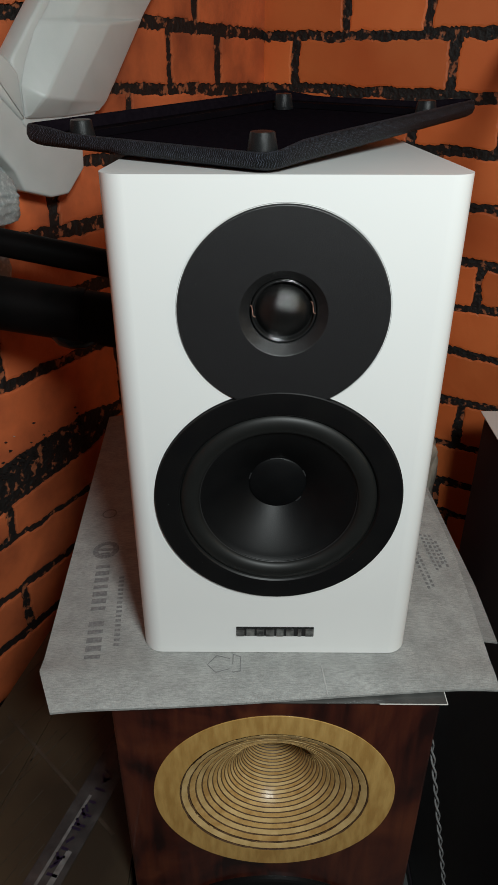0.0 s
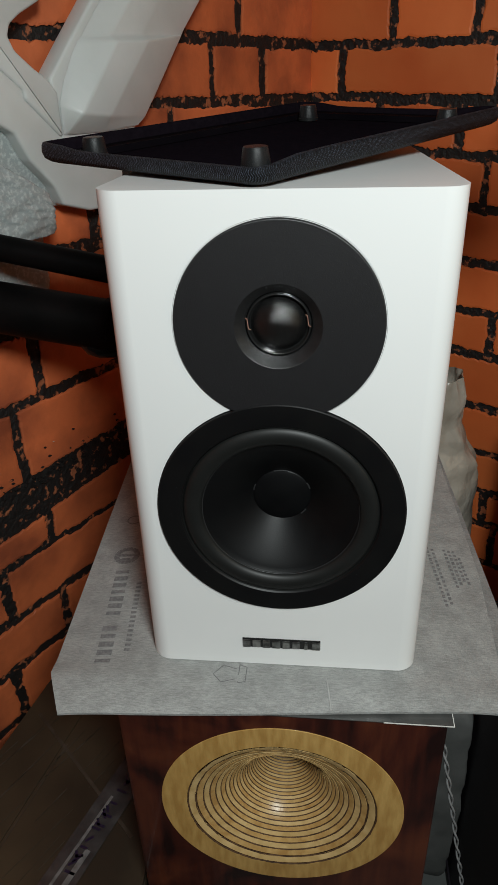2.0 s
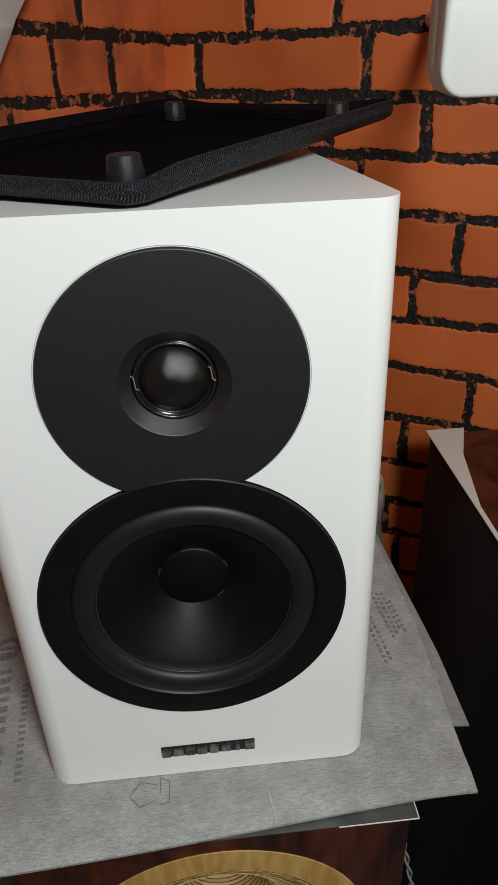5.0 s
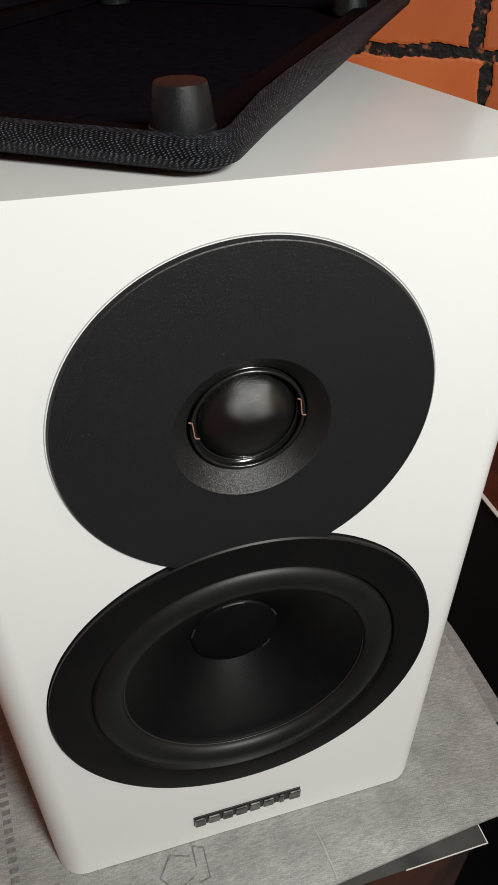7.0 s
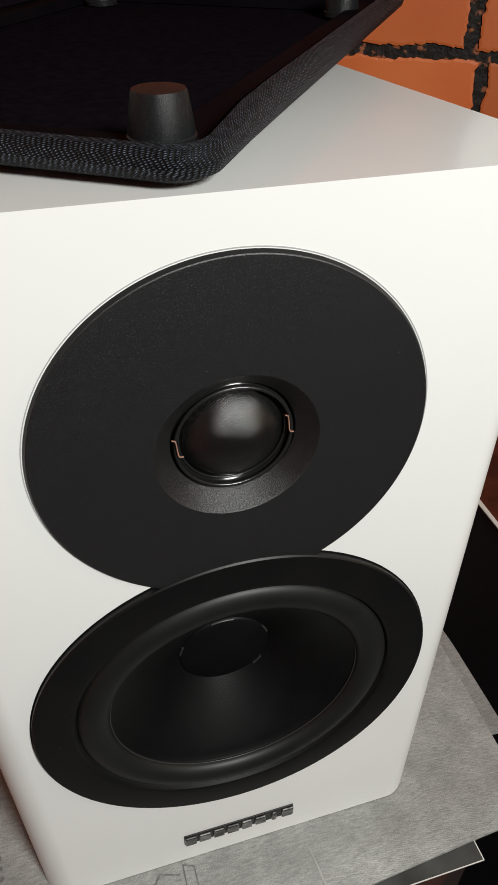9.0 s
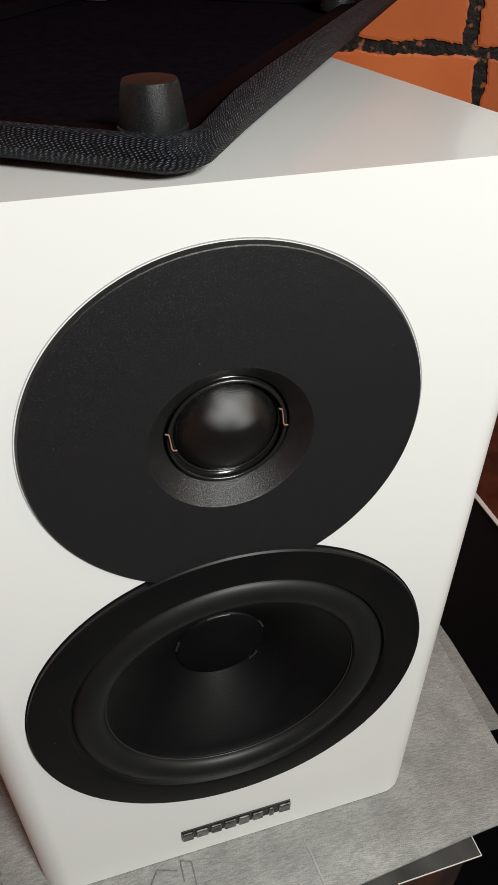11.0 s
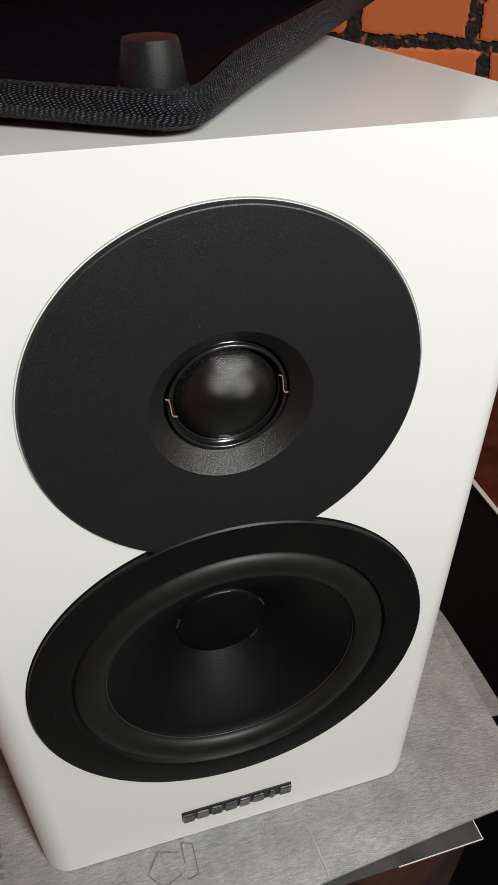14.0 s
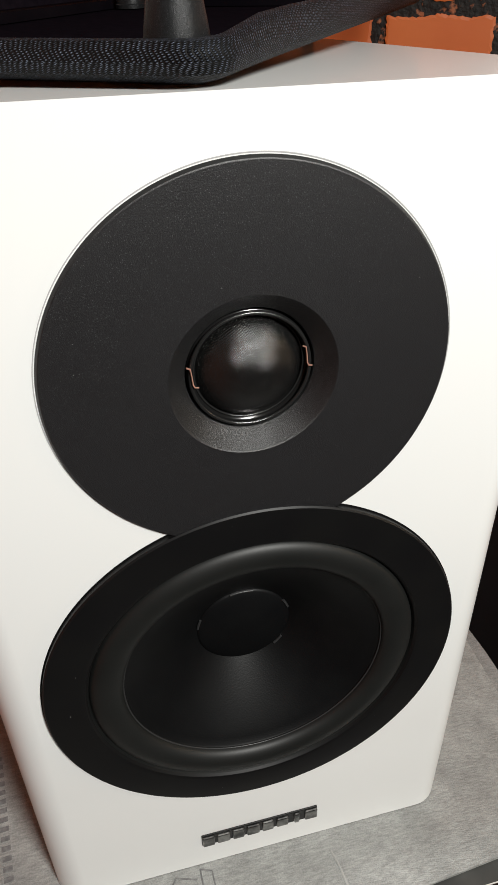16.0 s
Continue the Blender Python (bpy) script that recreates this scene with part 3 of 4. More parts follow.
roll += [(0.0466, 0.0010), (0.0464, 0.0022)]
part("woofer_surround", lathe(roll, (0, WF_Z), 160), rubber_black, speaker, "black rubber half-roll surround", smooth=60)
cone = part("woofer_cone", lathe([(0.0465, 0.0022), (0.0463, 0.0016), (0.0459, 0.0020)] +
                                 [(0.0459 - 0.0285 * k / 12, 0.0020 + 0.0190 * (k / 12) ** 1.15) for k in range(1, 13)],
                                 (0, WF_Z), 160), cone_black, speaker, "black one-piece woofer cone", smooth=40)
part("dust_cap", lathe([(0.0178, 0.0212), (0.0175, 0.0204), (0.0168, 0.0201)] +
                       [(0.0168 * (1 - k / 8), 0.0201 - 0.0022 * (1 - (1 - k / 8) ** 2)) for k in range(1, 9)], (0, WF_Z), 96),
     cone_black, cone, "black centre cap with a ridged rim", smooth=60)
for k, a in enumerate((92, 24, 163, 318)):
    wide = 14 if k == 0 else 7
    ridge = [(0.0177 * math.cos(radians(a + wide * (q / 4 - 0.5) * 2)), 0.0200, WF_Z + 0.0177 * math.sin(radians(a + wide * (q / 4 - 0.5) * 2)))
             for q in range(5)]
    part("rim_ridge", tube(ridge, 0.0005, 6), edge_grey, cone, smooth=60)

part("cone_edge", lathe([(0.0466 + 0.0003 * math.cos(q * math.pi / 4), 0.0012 + 0.0003 * math.sin(q * math.pi / 4)) for q in range(8)], (0, WF_Z), 160, True),
     edge_grey, cone, "thin paler edge of the cone", smooth=60)
badge = part("badge", box_bm((-0.0258, -0.0007, BASE + 0.0158), (0.0258, 0.001, BASE + 0.0236), 0.0004), badge_black, speaker,
             "dark metal maker's badge")
for k in range(8):
    x = -0.0229 + 0.0458 * k / 7
    tall = 0.0030 if k in (1, 5) else 0.0033
    wide = (0.0026, 0.0028, 0.0025, 0.0028, 0.0025, 0.0026, 0.0012, 0.0028)[k]
    part("badge_bar", box_bm((x - wide, -0.0017, BASE + 0.0196 - tall), (x + wide, -0.0005, BASE + 0.0196 + tall), 0.0005),
         badge_silver, badge, "raised silver bar")

dust = random.Random(77)
specks = bmesh.new()
for k in range(38):
    a, r = dust.uniform(0, 2 * math.pi), (dust.uniform(0.024, 0.053) if k < 30 else dust.uniform(0.061, 0.071))
    x, z, size = r * math.cos(a), (TW_Z if k < 30 else WF_Z) + r * math.sin(a), dust.uniform(0.00005, 0.00011)
    if k < 30 and math.hypot(x, z - WF_Z) < WF_R:
        continue
    y = PLATE_Y if k < 30 else PLATE_Y - 0.0007
    bmesh.ops.create_icosphere(specks, subdivisions=1, radius=size, matrix=Matrix.Translation((x, y - size * 0.4, z)))
dust_ob = part("dust", specks, dust_pale, speaker, "pale dust specks")
dust_ob["kind"] = "stuff"

# ---- grille lying on the speaker, pins up ----
GR_W, GR_L = 0.1742, 0.2665
GR_LOW, GR_HIGH, GR_LEDGE = 0.0089, 0.0119, 0.0053
GR_TURN = 55.2
GR_AT = (-0.0070, -0.0052, TOP + 0.0002)
grille_m = Matrix.Translation(GR_AT) @ pose(0, 0, 0, 0.12, -0.6, 0) @ pose(0, 0, 0, 0, 0, GR_TURN)
grille = thing("speaker_grille", GR_AT, "black cloth speaker grille lying pins up on the cabinet", "speaker grille")


def ease(a, b, v):
    v = min(1.0, max(0.0, (v - a) / (b - a)))
    return v * v * (3 - 2 * v)


def rim_height(x, y):
    """Low along the short sides, higher along the long ones, and low again at the corner that lies in front."""
    side = min(y, GR_W - y)
    long_side = 1 - ease(0.012, 0.045, side)
    if y < GR_W / 2:
        long_side *= ease(0.0, 0.04, x)
    return GR_LOW + (GR_HIGH - GR_LOW) * long_side


def grille_ring_bm(profile):
    """A band of the rim with round corners, along +x for its length and +y for its width; the cloth's threads follow the band."""
    bm = bmesh.new()
    uv = bm.loops.layers.uv.new("threads")
    rows, place = [], {}
    across, before = 0.0, None
    for inset, low, part_of in profile:
        o = []
        r = 0.0115
        for cx, cy, a0 in ((GR_L - r, GR_W - r, 0), (r, GR_W - r, 90), (r, r, 180), (GR_L - r, r, 270)):
            o += [(cx + (r - inset) * math.cos(radians(a0 + 9 * k)), cy + (r - inset) * math.sin(radians(a0 + 9 * k))) for k in range(11)]
        line = []
        for k, (x, y) in enumerate(o):
            nx, ny = o[(k + 1) % len(o)]
            n = 12 if k % 11 == 10 else 1
            line += [(x + (nx - x) * q / n, y + (ny - y) * q / n) for q in range(n)]
        here = (inset, low + part_of * GR_LOW)
        if before:
            across += math.hypot(here[0] - before[0], here[1] - before[1])
        before = here
        row, along = [], 0.0
        for k, (x, y) in enumerate(line):
            v = bm.verts.new((x, y, low + part_of * rim_height(x, y)))
            if k:
                along += math.hypot(x - line[k - 1][0], y - line[k - 1][1])
            place[v] = (along, across)
            row.append(v)
        rows.append(row)
    for a, b in zip(rows, rows[1:]):
        for k in range(len(a)):
            j = (k + 1) % len(a)
            f = bm.faces.new((a[k], b[k], b[j], a[j]))
            for loop in f.loops:
                u, w = place[loop.vert]
                loop[uv].uv = (u if j or u > 0.1 else place[a[-1]][0] + 0.002, w)
    bmesh.ops.transform(bm, matrix=grille_m, verts=bm.verts)
    return bm


part("cloth_rim", grille_ring_bm(((0.0036, 0.0, 1), (0.0014, -0.0003, 1), (0.0006, -0.0018, 1), (0.0001, 0.0, 0.55), (0.0012, 0.0, 0.28),
                                  (0.0046, 0.0, 0.10), (0.0085, 0.0, 0))), cloth_black, grille, "woven black cloth wrapped round the rim", smooth=60)
part("rim_lining", grille_ring_bm(((0.0066, 0.0030, 0), (0.0060, -0.0024, 1), (0.0050, -0.0007, 1), (0.0036, 0.0, 1))), mesh_black, grille,
     "dull black inner side of the rim", smooth=60)
part("cloth_front", prism([(0.0105, 0.0082), (GR_L - 0.0105, 0.0082), (GR_L - 0.0082, 0.0105), (GR_L - 0.0082, GR_W - 0.0105), (GR_L - 0.0105, GR_W - 0.0082),
                           (0.0105, GR_W - 0.0082), (0.0082, GR_W - 0.0105), (0.0082, 0.0105)], 0, 0.001,
                          m=grille_m @ Matrix(((1, 0, 0, 0), (0, 0, 1, 0), (0, 1, 0, 0), (0, 0, 0, 1)))), mesh_black, grille,
     "stretched black cloth")


def inner_frame_bm():
    bm = bmesh.new()
    rows = []
    for inset, z in ((0.0016, 0.0014), (0.0016, GR_LEDGE), (0.0160, GR_LEDGE), (0.0170, 0.0014)):
        o = rounded_rect(GR_L - 2 * (inset + 0.004), GR_W - 2 * (inset + 0.004), 0.006)
        rows.append([bm.verts.new((x + inset + 0.004, y + inset + 0.004, z)) for x, y in o])
    for a, b in zip(rows, rows[1:] + rows[:1]):
        for k in range(len(a)):
            j = (k + 1) % len(a)
            bm.faces.new((a[k], b[k], b[j], a[j]))
    bmesh.ops.transform(bm, matrix=grille_m, verts=bm.verts)
    return bm


part("inner_frame", inner_frame_bm(), frame_plastic, grille, "dark plastic inner frame", smooth=30)
for px, py, up in ((0.0176, 0.0173, 0.0026), (GR_L - 0.0417, 0.0228, 0.0), (0.0243, GR_W - 0.0266, 0.0), (GR_L - 0.0335, GR_W - 0.0300, -0.0008)):
    pin = lathe([(0.0077, 0.0030), (0.0077, 0.0012), (0.0074, 0.0009), (0.0073, -0.0004), (0.0070, -0.0022), (0.0061, -0.0073),
                 (0.0058, -0.0079), (0.0, -0.0081)], (0, 0), 40)
    bmesh.ops.transform(pin, matrix=grille_m @ Matrix.Translation((px, py, GR_LEDGE + up)) @ pose(0, 0, 0, -90), verts=pin.verts)
    part("fixing_pin", pin, pin_plastic, grille, "tapered black plastic fixing pin", smooth=30)

# ---- foam sheets under the speaker ----
def sheet_bm(outline_x, y0, y1, z, droop, thick, seed, nx=60, ny=70):
    """A limp sheet: outline_x(v) gives its left and right edge, droop(x, y) how far it hangs."""
    bm = bmesh.new()
    layers = []
    for lift in (0, thick):
        grid = []
        for j in range(ny + 1):
            v = j / ny
            xa, xb = outline_x(v)
            row = []
            for i in range(nx + 1):
                u = i / nx
                x, y = xa + (xb - xa) * u, y0(u) + (y1 - y0(u)) * v
                wave = 0.0003 * noise.noise(Vector((x * 22, y * 22, seed)))
                row.append(bm.verts.new((x, y, z + lift - droop(x, y) + max(wave, -0.0002))))
            grid.append(row)
        layers.append(grid)
    for grid in layers:
        for j in range(ny):
            for i in range(nx):
                bm.faces.new((grid[j][i], grid[j][i + 1], grid[j + 1][i + 1], grid[j + 1][i]))
    a, b = layers
    for j in range(ny):
        for i in (0, nx):
            bm.faces.new((a[j][i], a[j + 1][i], b[j + 1][i], b[j][i]))
    for i in range(nx):
        for j in (0, ny):
            bm.faces.new((a[j][i], a[j][i + 1], b[j][i + 1], b[j][i]))
    return bm


STAND = 0.9955


def droop_left(x, y):
    d = -0.0030 * math.exp(-((y + 0.0175) / 0.0095) ** 2) * (0.75 + 0.25 * math.sin(31 * x + 0.6))
    if x < -0.107:
        d += 1.4 * (-0.107 - x) ** 2
    if x > 0.107:
        d += 1.5 * (x - 0.107) ** 2
    if y < -0.026:
        d += 14 * (-0.026 - y) ** 2
    return d


upper_sheet = part("foam_sheet", sheet_bm(lambda v: (-0.1430 - 0.0128 * min(1, v / 0.07) - 0.020 * max(0, v - 0.07), 0.1450 + 0.004 * min(1, v * 3) - 0.018 * max(0, v - 0.36)),
                                          lambda u: -0.0447 + 0.0150 * u - 0.0012 * math.sin(5 * u), 0.347, 0.9978, droop_left, 0.0016, 1.0),
                   foam_sheet, smooth=60)
tagged(upper_sheet, "grey printed foam wrapping sheet spread under the white speaker", "foam sheet", "foam sheets under the speaker")
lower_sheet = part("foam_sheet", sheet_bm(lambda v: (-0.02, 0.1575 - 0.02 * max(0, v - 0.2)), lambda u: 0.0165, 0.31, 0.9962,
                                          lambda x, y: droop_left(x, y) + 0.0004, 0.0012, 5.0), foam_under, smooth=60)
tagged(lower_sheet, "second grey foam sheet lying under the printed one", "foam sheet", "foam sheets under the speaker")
film = thing("plastic_film", (0.08, 0, STAND), "grey plastic film with a bright cut edge on the wooden cabinet", "plastic film")
part("sheet", box_bm((-0.02, -0.0385, STAND - 0.0001), (0.1090, 0.12, STAND + 0.0004)), film_grey, film)
part("front_edge", box_bm((0.066, -0.0389, STAND - 0.0002), (0.1095, -0.0384, STAND + 0.0004)), film_edge, film, "bright white edge")
part("side_edge", box_bm((0.1090, -0.0384, STAND - 0.0002), (0.1095, 0.12, STAND + 0.0004)), film_edge, film, "bright white edge")

# ---- rosewood floor speaker under it ----
FRONT = -0.035
HX, HZ, DZ = 0.0009, 0.8938, 0.6950
tower = thing("floorstanding_speaker", (0, 0.12, 0), "rosewood floorstanding speaker with a turned wooden horn", "speaker")
part("cabinet", cut_round(box_bm((-0.1070, FRONT, 0.0), (0.1066, 0.30, STAND), 0.002), FRONT, [(HX, HZ, 0.0705), (HX, DZ, 0.075)], 0.08), rosewood, tower, "dark glossy rosewood cabinet")
horn = part("horn_rim", lathe([(0.0856, FRONT + 0.001), (0.0856, FRONT - 0.0003), (0.0853, FRONT - 0.0005), (0.0677, FRONT - 0.0005),
                               (0.0672, FRONT - 0.0002)], (HX, HZ), 160), ply_light, tower, "flat pale wooden rim of the horn", smooth=25)
STEPS, LAYER = 30, 0.00217
rad = [0.0145 + 0.0523 * 0.895 ** k for k in range(STEPS + 1)]
for k in range(STEPS):
    y0, y1 = FRONT - 0.0002 + LAYER * k, FRONT - 0.0002 + LAYER * (k + 1)
    ra, rb = rad[k], rad[k + 1]
    gap = min(0.0009, 0.14 * (ra - rb)) if k else 0.0006
    line = lathe([(ra + 0.0004, y0 - 0.0002), (ra - gap, y0 + 0.0004)], (HX, HZ), 192)
    for v in line.verts:
        d = Vector((v.co.x - HX, 0, v.co.z - HZ))
        rag = noise.noise(Vector((d.x * 90, k * 7.0, d.z * 90))) + 0.7 * noise.noise(Vector((d.x * 300, k * 3.0, d.z * 300)))
        v.co += d.normalized() * rag * (0.0007 if k < 2 else 0.00022) + Vector((0, -0.0003 if k < 2 else -0.0001, 0))
    part("glue_line", line, ply_dark, horn, "dark glue line", smooth=60)
    part("wood_ring", lathe([(ra - gap, y0 + 0.0004), (ra - gap - 0.0003, y0 + 0.0002), (rb + 0.35 * (ra - rb), y0 + 0.0012), (rb + 0.0002, y1 - 0.0002)],
                            (HX, HZ), 128), ply_cream if k % 2 == 0 else ply_mid, horn, "turned ring of pale plywood", smooth=40)
part("throat", lathe([(rad[STEPS], FRONT - 0.0002 + LAYER * STEPS), (rad[STEPS] - 0.001, FRONT + 0.070), (0, FRONT + 0.070)], (HX, HZ), 64), ply_mid, horn,
     "dark horn throat")
lower_driver = part("driver_ring", lathe([(0.0955, FRONT + 0.001), (0.0955, FRONT - 0.003), (0.094, FRONT - 0.004), (0.080, FRONT - 0.004),
                                          (0.079, FRONT - 0.001)], (HX, DZ), 128), frame_black, tower, "black ring of the lower driver", smooth=25)
part("driver_cone", lathe([(0.079, FRONT - 0.001), (0.072, FRONT - 0.006), (0.065, FRONT - 0.001), (0.02, FRONT - 0.0005), (0, FRONT - 0.0005)],
                          (HX, DZ), 96), rubber_black, lower_driver, "black cone", smooth=40)

# ---- twisted cable ----
cable = thing("speaker_cable", (0.13, 0.06, 0.0), "twisted pair of pale speaker cable hanging beside the cabinet", "cable")
for s in (0, math.pi):
    pts = []
    for k in range(241):
        f = k / 240
        a = s + f * 2 * math.pi * 26
        cz = 0.955 - 0.95 * f
        cx, cy = 0.1120 + 0.19 * max(0.0, 0.945 - max(cz, 0.66)), 0.002 + 0.01 * f
        pts.append((cx + 0.0013 * math.cos(a), cy + 0.0013 * math.sin(a), cz))
    part("strand", tube(pts, 0.00085, 6), cable_grey, cable, "clear jacketed strand", smooth=60)

# ---- black tower beside it ----
BT_X, BT_Z = 0.2785, 0.942
black_tower = thing("black_speaker", (0.40, 0.2, 0), "tall black-sided speaker cabinet with a dark wooden top", "speaker")
part("cabinet", box_bm((BT_X, -0.06, 0.02), (0.50, 0.452, BT_Z - 0.004), 0.003), cabinet_black, black_tower)
part("top_panel", box_bm((BT_X + 0.002, -0.058, BT_Z - 0.004), (0.498, 0.450, BT_Z)), rosewood, black_tower, "dark reddish wooden top")
part("base", box_bm((BT_X - 0.004, -0.064, 0.0), (0.504, 0.456, 0.02), 0.003), cabinet_black, black_tower)

# ---- tubes ----
stand = thing("tube_stand", (-0.04, 0.28, 0), "black steel tubes of a folded stand behind the speaker", "stand")
part("thin_tube", tube([(-0.3160, 0.235, 1.2345), (-0.035, 0.235, 1.1770)], 0.0112, 20), tube_black, stand, smooth=60)
part("thick_tube", tube([(-0.3083, 0.235, 1.1765), (-0.035, 0.235, 1.1312)], 0.0228, 24), tube_black, stand, smooth=60)
part("collar", tube([(-0.1675, 0.235, 1.1533), (-0.1610, 0.235, 1.1522)], 0.0238, 24), tube_black, stand, "black clamp collar", smooth=60)
part("hook", tube([(-0.1835, 0.226, 1.1395), (-0.179, 0.224, 1.1350), (-0.171, 0.223, 1.1330), (-0.160, 0.223, 1.1335), (-0.148, 0.224, 1.138)],
                  0.0060, 12), gloss_black, stand, "small curved steel lever", smooth=60)
part("post", tube([(-0.038, 0.280, 0.0), (-0.038, 0.280, 1.18)], 0.014, 20), tube_black, stand, smooth=60)

# ---- polystyrene packaging ----
foam = thing("packaging_block", (-0.22, 0.40, 1.2), "white moulded polystyrene packaging leaning on the brick wall", "packaging")
WALL_M = Matrix(((ALONG_L.x, ALONG_R.x, 0, CORNER.x), (ALONG_L.y, ALONG_R.y, 0, CORNER.y), (0, 0, 1, 0), (0, 0, 0, 1)))
WALL_R = Matrix(((ALONG_R.x, ALONG_L.x, 0, CORNER.x), (ALONG_R.y, ALONG_L.y, 0, CORNER.y), (0, 0, 1, 0), (0, 0, 0, 1)))
part("diagonal_bar", prism([(0.150, 1.53), (0.2423, 1.4405), (0.2764, 1.4044), (0.2976, 1.3854), (0.3094, 1.3737), (0.3361, 1.3408), (0.3598, 1.3140),
                            (0.3800, 1.2971), (0.3883, 1.2930), (0.4082, 1.2752), (0.472, 1.2734), (0.490, 1.2883), (0.4941, 1.3411),
                            (0.4634, 1.3721), (0.4324, 1.4026), (0.4011, 1.4338), (0.305, 1.53)], 0.010, 0.033, 0.003, WALL_M), eps_white, foam, smooth=35)


def ridge_bm(stations, m):
    """A raised rib: each station gives (along, height, depth) for its two feet and the two edges of its flat top."""
    bm = bmesh.new()
    rows = [[bm.verts.new((x, y, z)) for x, z, y in st] for st in stations]
    for a, b in zip(rows, rows[1:]):
        for k in range(3):
            bm.faces.new((a[k], a[k + 1], b[k + 1], b[k]))
        bm.faces.new((a[3], a[0], b[0], b[3]))
    bm.faces.new(rows[0])
    bm.faces.new(rows[-1])
    bmesh.ops.recalc_face_normals(bm, faces=bm.faces)
    bmesh.ops.bevel(bm, geom=bm.edges[:], offset=0.0022, segments=3, profile=0.5, affect="EDGES")
    bmesh.ops.transform(bm, matrix=m, verts=bm.verts)
    return bm


part("raised_rib", ridge_bm((((0.330, 1.500, 0.029), (0.290, 1.500, 0.044), (0.250, 1.502, 0.044), (0.185, 1.505, 0.036)),
                             ((0.4310, 1.4035, 0.029), (0.3935, 1.4021, 0.044), (0.3535, 1.4026, 0.044), (0.2790, 1.4040, 0.036)),
                             ((0.4600, 1.3740, 0.029), (0.4240, 1.3735, 0.044), (0.3830, 1.3730, 0.044), (0.3110, 1.3740, 0.036)),
                             ((0.4630, 1.3700, 0.029), (0.4228, 1.3690, 0.052), (0.3807, 1.3685, 0.052), (0.3140, 1.3700, 0.036)),
                             ((0.4895, 1.3205, 0.034), (0.4762, 1.3112, 0.052), (0.4424, 1.3059, 0.052), (0.3786, 1.2990, 0.036)),
                             ((0.4900, 1.2920, 0.034), (0.4834, 1.2950, 0.036), (0.4374, 1.2925, 0.036), (0.3890, 1.2925, 0.036))), WALL_M),
     eps_white, foam, "raised rib with a stepped flat top", smooth=40)
part("upper_arm", prism([(0.470, 1.53), (0.4852, 1.4299), (0.4914, 1.4018), (0.5172, 1.3907), (0.5282, 1.3838), (0.532, 1.3753), (0.5274, 1.3647),
                         (0.5112, 1.3508), (0.4974, 1.3413), (0.4880, 1.3300), (0.4880, 1.2930), (0.4911, 1.292), (0.5252, 1.3265), (0.525, 1.3337), (0.5464, 1.3518),
                         (0.5868, 1.3852), (0.66, 1.45), (0.66, 1.53)], 0.010, 0.034, 0.003, WALL_M), eps_white, foam, smooth=35)
part("lower_arm", prism([(0.66, 1.4495), (0.5851, 1.3870), (0.5446, 1.3534), (0.5230, 1.3350), (0.5236, 1.3275), (0.4889, 1.2935), (0.4128, 1.2758),
                         (0.4149, 1.2405), (0.4411, 1.2188), (0.4645, 1.2192), (0.498, 1.2304), (0.5055, 1.2486), (0.5288, 1.2751), (0.5405, 1.2995),
                         (0.5548, 1.3083), (0.600, 1.3292), (0.66, 1.357)], 0.010, 0.031, 0.003, WALL_M), eps_white, foam, smooth=35)
# Recessed strip in the grey foam colour, standing in for shaded white foam.
part("shaded_lip", prism([(0.650, 1.362), (0.5895, 1.335), (0.5434, 1.312), (0.5266, 1.300), (0.5120, 1.2723), (0.4880, 1.2449), (0.4826, 1.2262),
                        (0.5083, 1.2296), (0.5282, 1.2522), (0.5532, 1.2697), (0.6011, 1.2891), (0.650, 1.305)], 0.004, 0.015, 0.002, WALL_M),
     eps_grey, foam, "thin foam strip coloured grey for the shade on the packaging", smooth=35)


def rough_lump(lo, hi, cuts, amount, size, seed, m=None):
    """A block with a broken, pitted surface."""
    bm = bmesh.new()
    bmesh.ops.create_cube(bm, size=2.0)
    bmesh.ops.subdivide_edges(bm, edges=bm.edges[:], cuts=cuts, use_grid_fill=True)
    mid, half = (Vector(lo) + Vector(hi)) / 2, (Vector(hi) - Vector(lo)) / 2
    for v in bm.verts:
        q = Vector([c * (1 - 0.10 * (abs(v.co[(i + 1) % 3]) ** 4 + abs(v.co[(i + 2) % 3]) ** 4) / 2) for i, c in enumerate(v.co)])
        p = Vector([mid[i] + half[i] * q[i] for i in range(3)])
        out = q.normalized()
        k = noise.noise(p * (1 / size) + Vector((seed, 0, 0))) + 0.5 * noise.noise(p * (2.7 / size) + Vector((seed, 5, 0)))
        v.co = p + out * amount * k
    if m is not None:
        bmesh.ops.transform(bm, matrix=m, verts=bm.verts)
    return bm


def sloping_lump(lo, hi, cuts, amount, size, seed, fall):
    """A broken block on the left wall whose top falls towards its near end."""
    bm = rough_lump(lo, hi, cuts, amount, size, seed)
    for v in bm.verts:
        up = max(0.0, (v.co.z - lo[2]) / (hi[2] - lo[2]))
        v.co.z -= fall * up * max(0.0, hi[0] - v.co.x) / (hi[0] - lo[0])
    bmesh.ops.transform(bm, matrix=WALL_M, verts=bm.verts)
    return bm


chunk = thing("broken_foam_block", (-0.26, 0.33, 1.14), "grey crumbly broken polystyrene block on a black tube", "packaging")
part("lower_chunk", rough_lump((0.533, 0.008, 1.155), (0.66, 0.040, 1.222), 26, 0.0016, 0.010, 8.0, WALL_M), eps_grey, chunk, smooth=80)
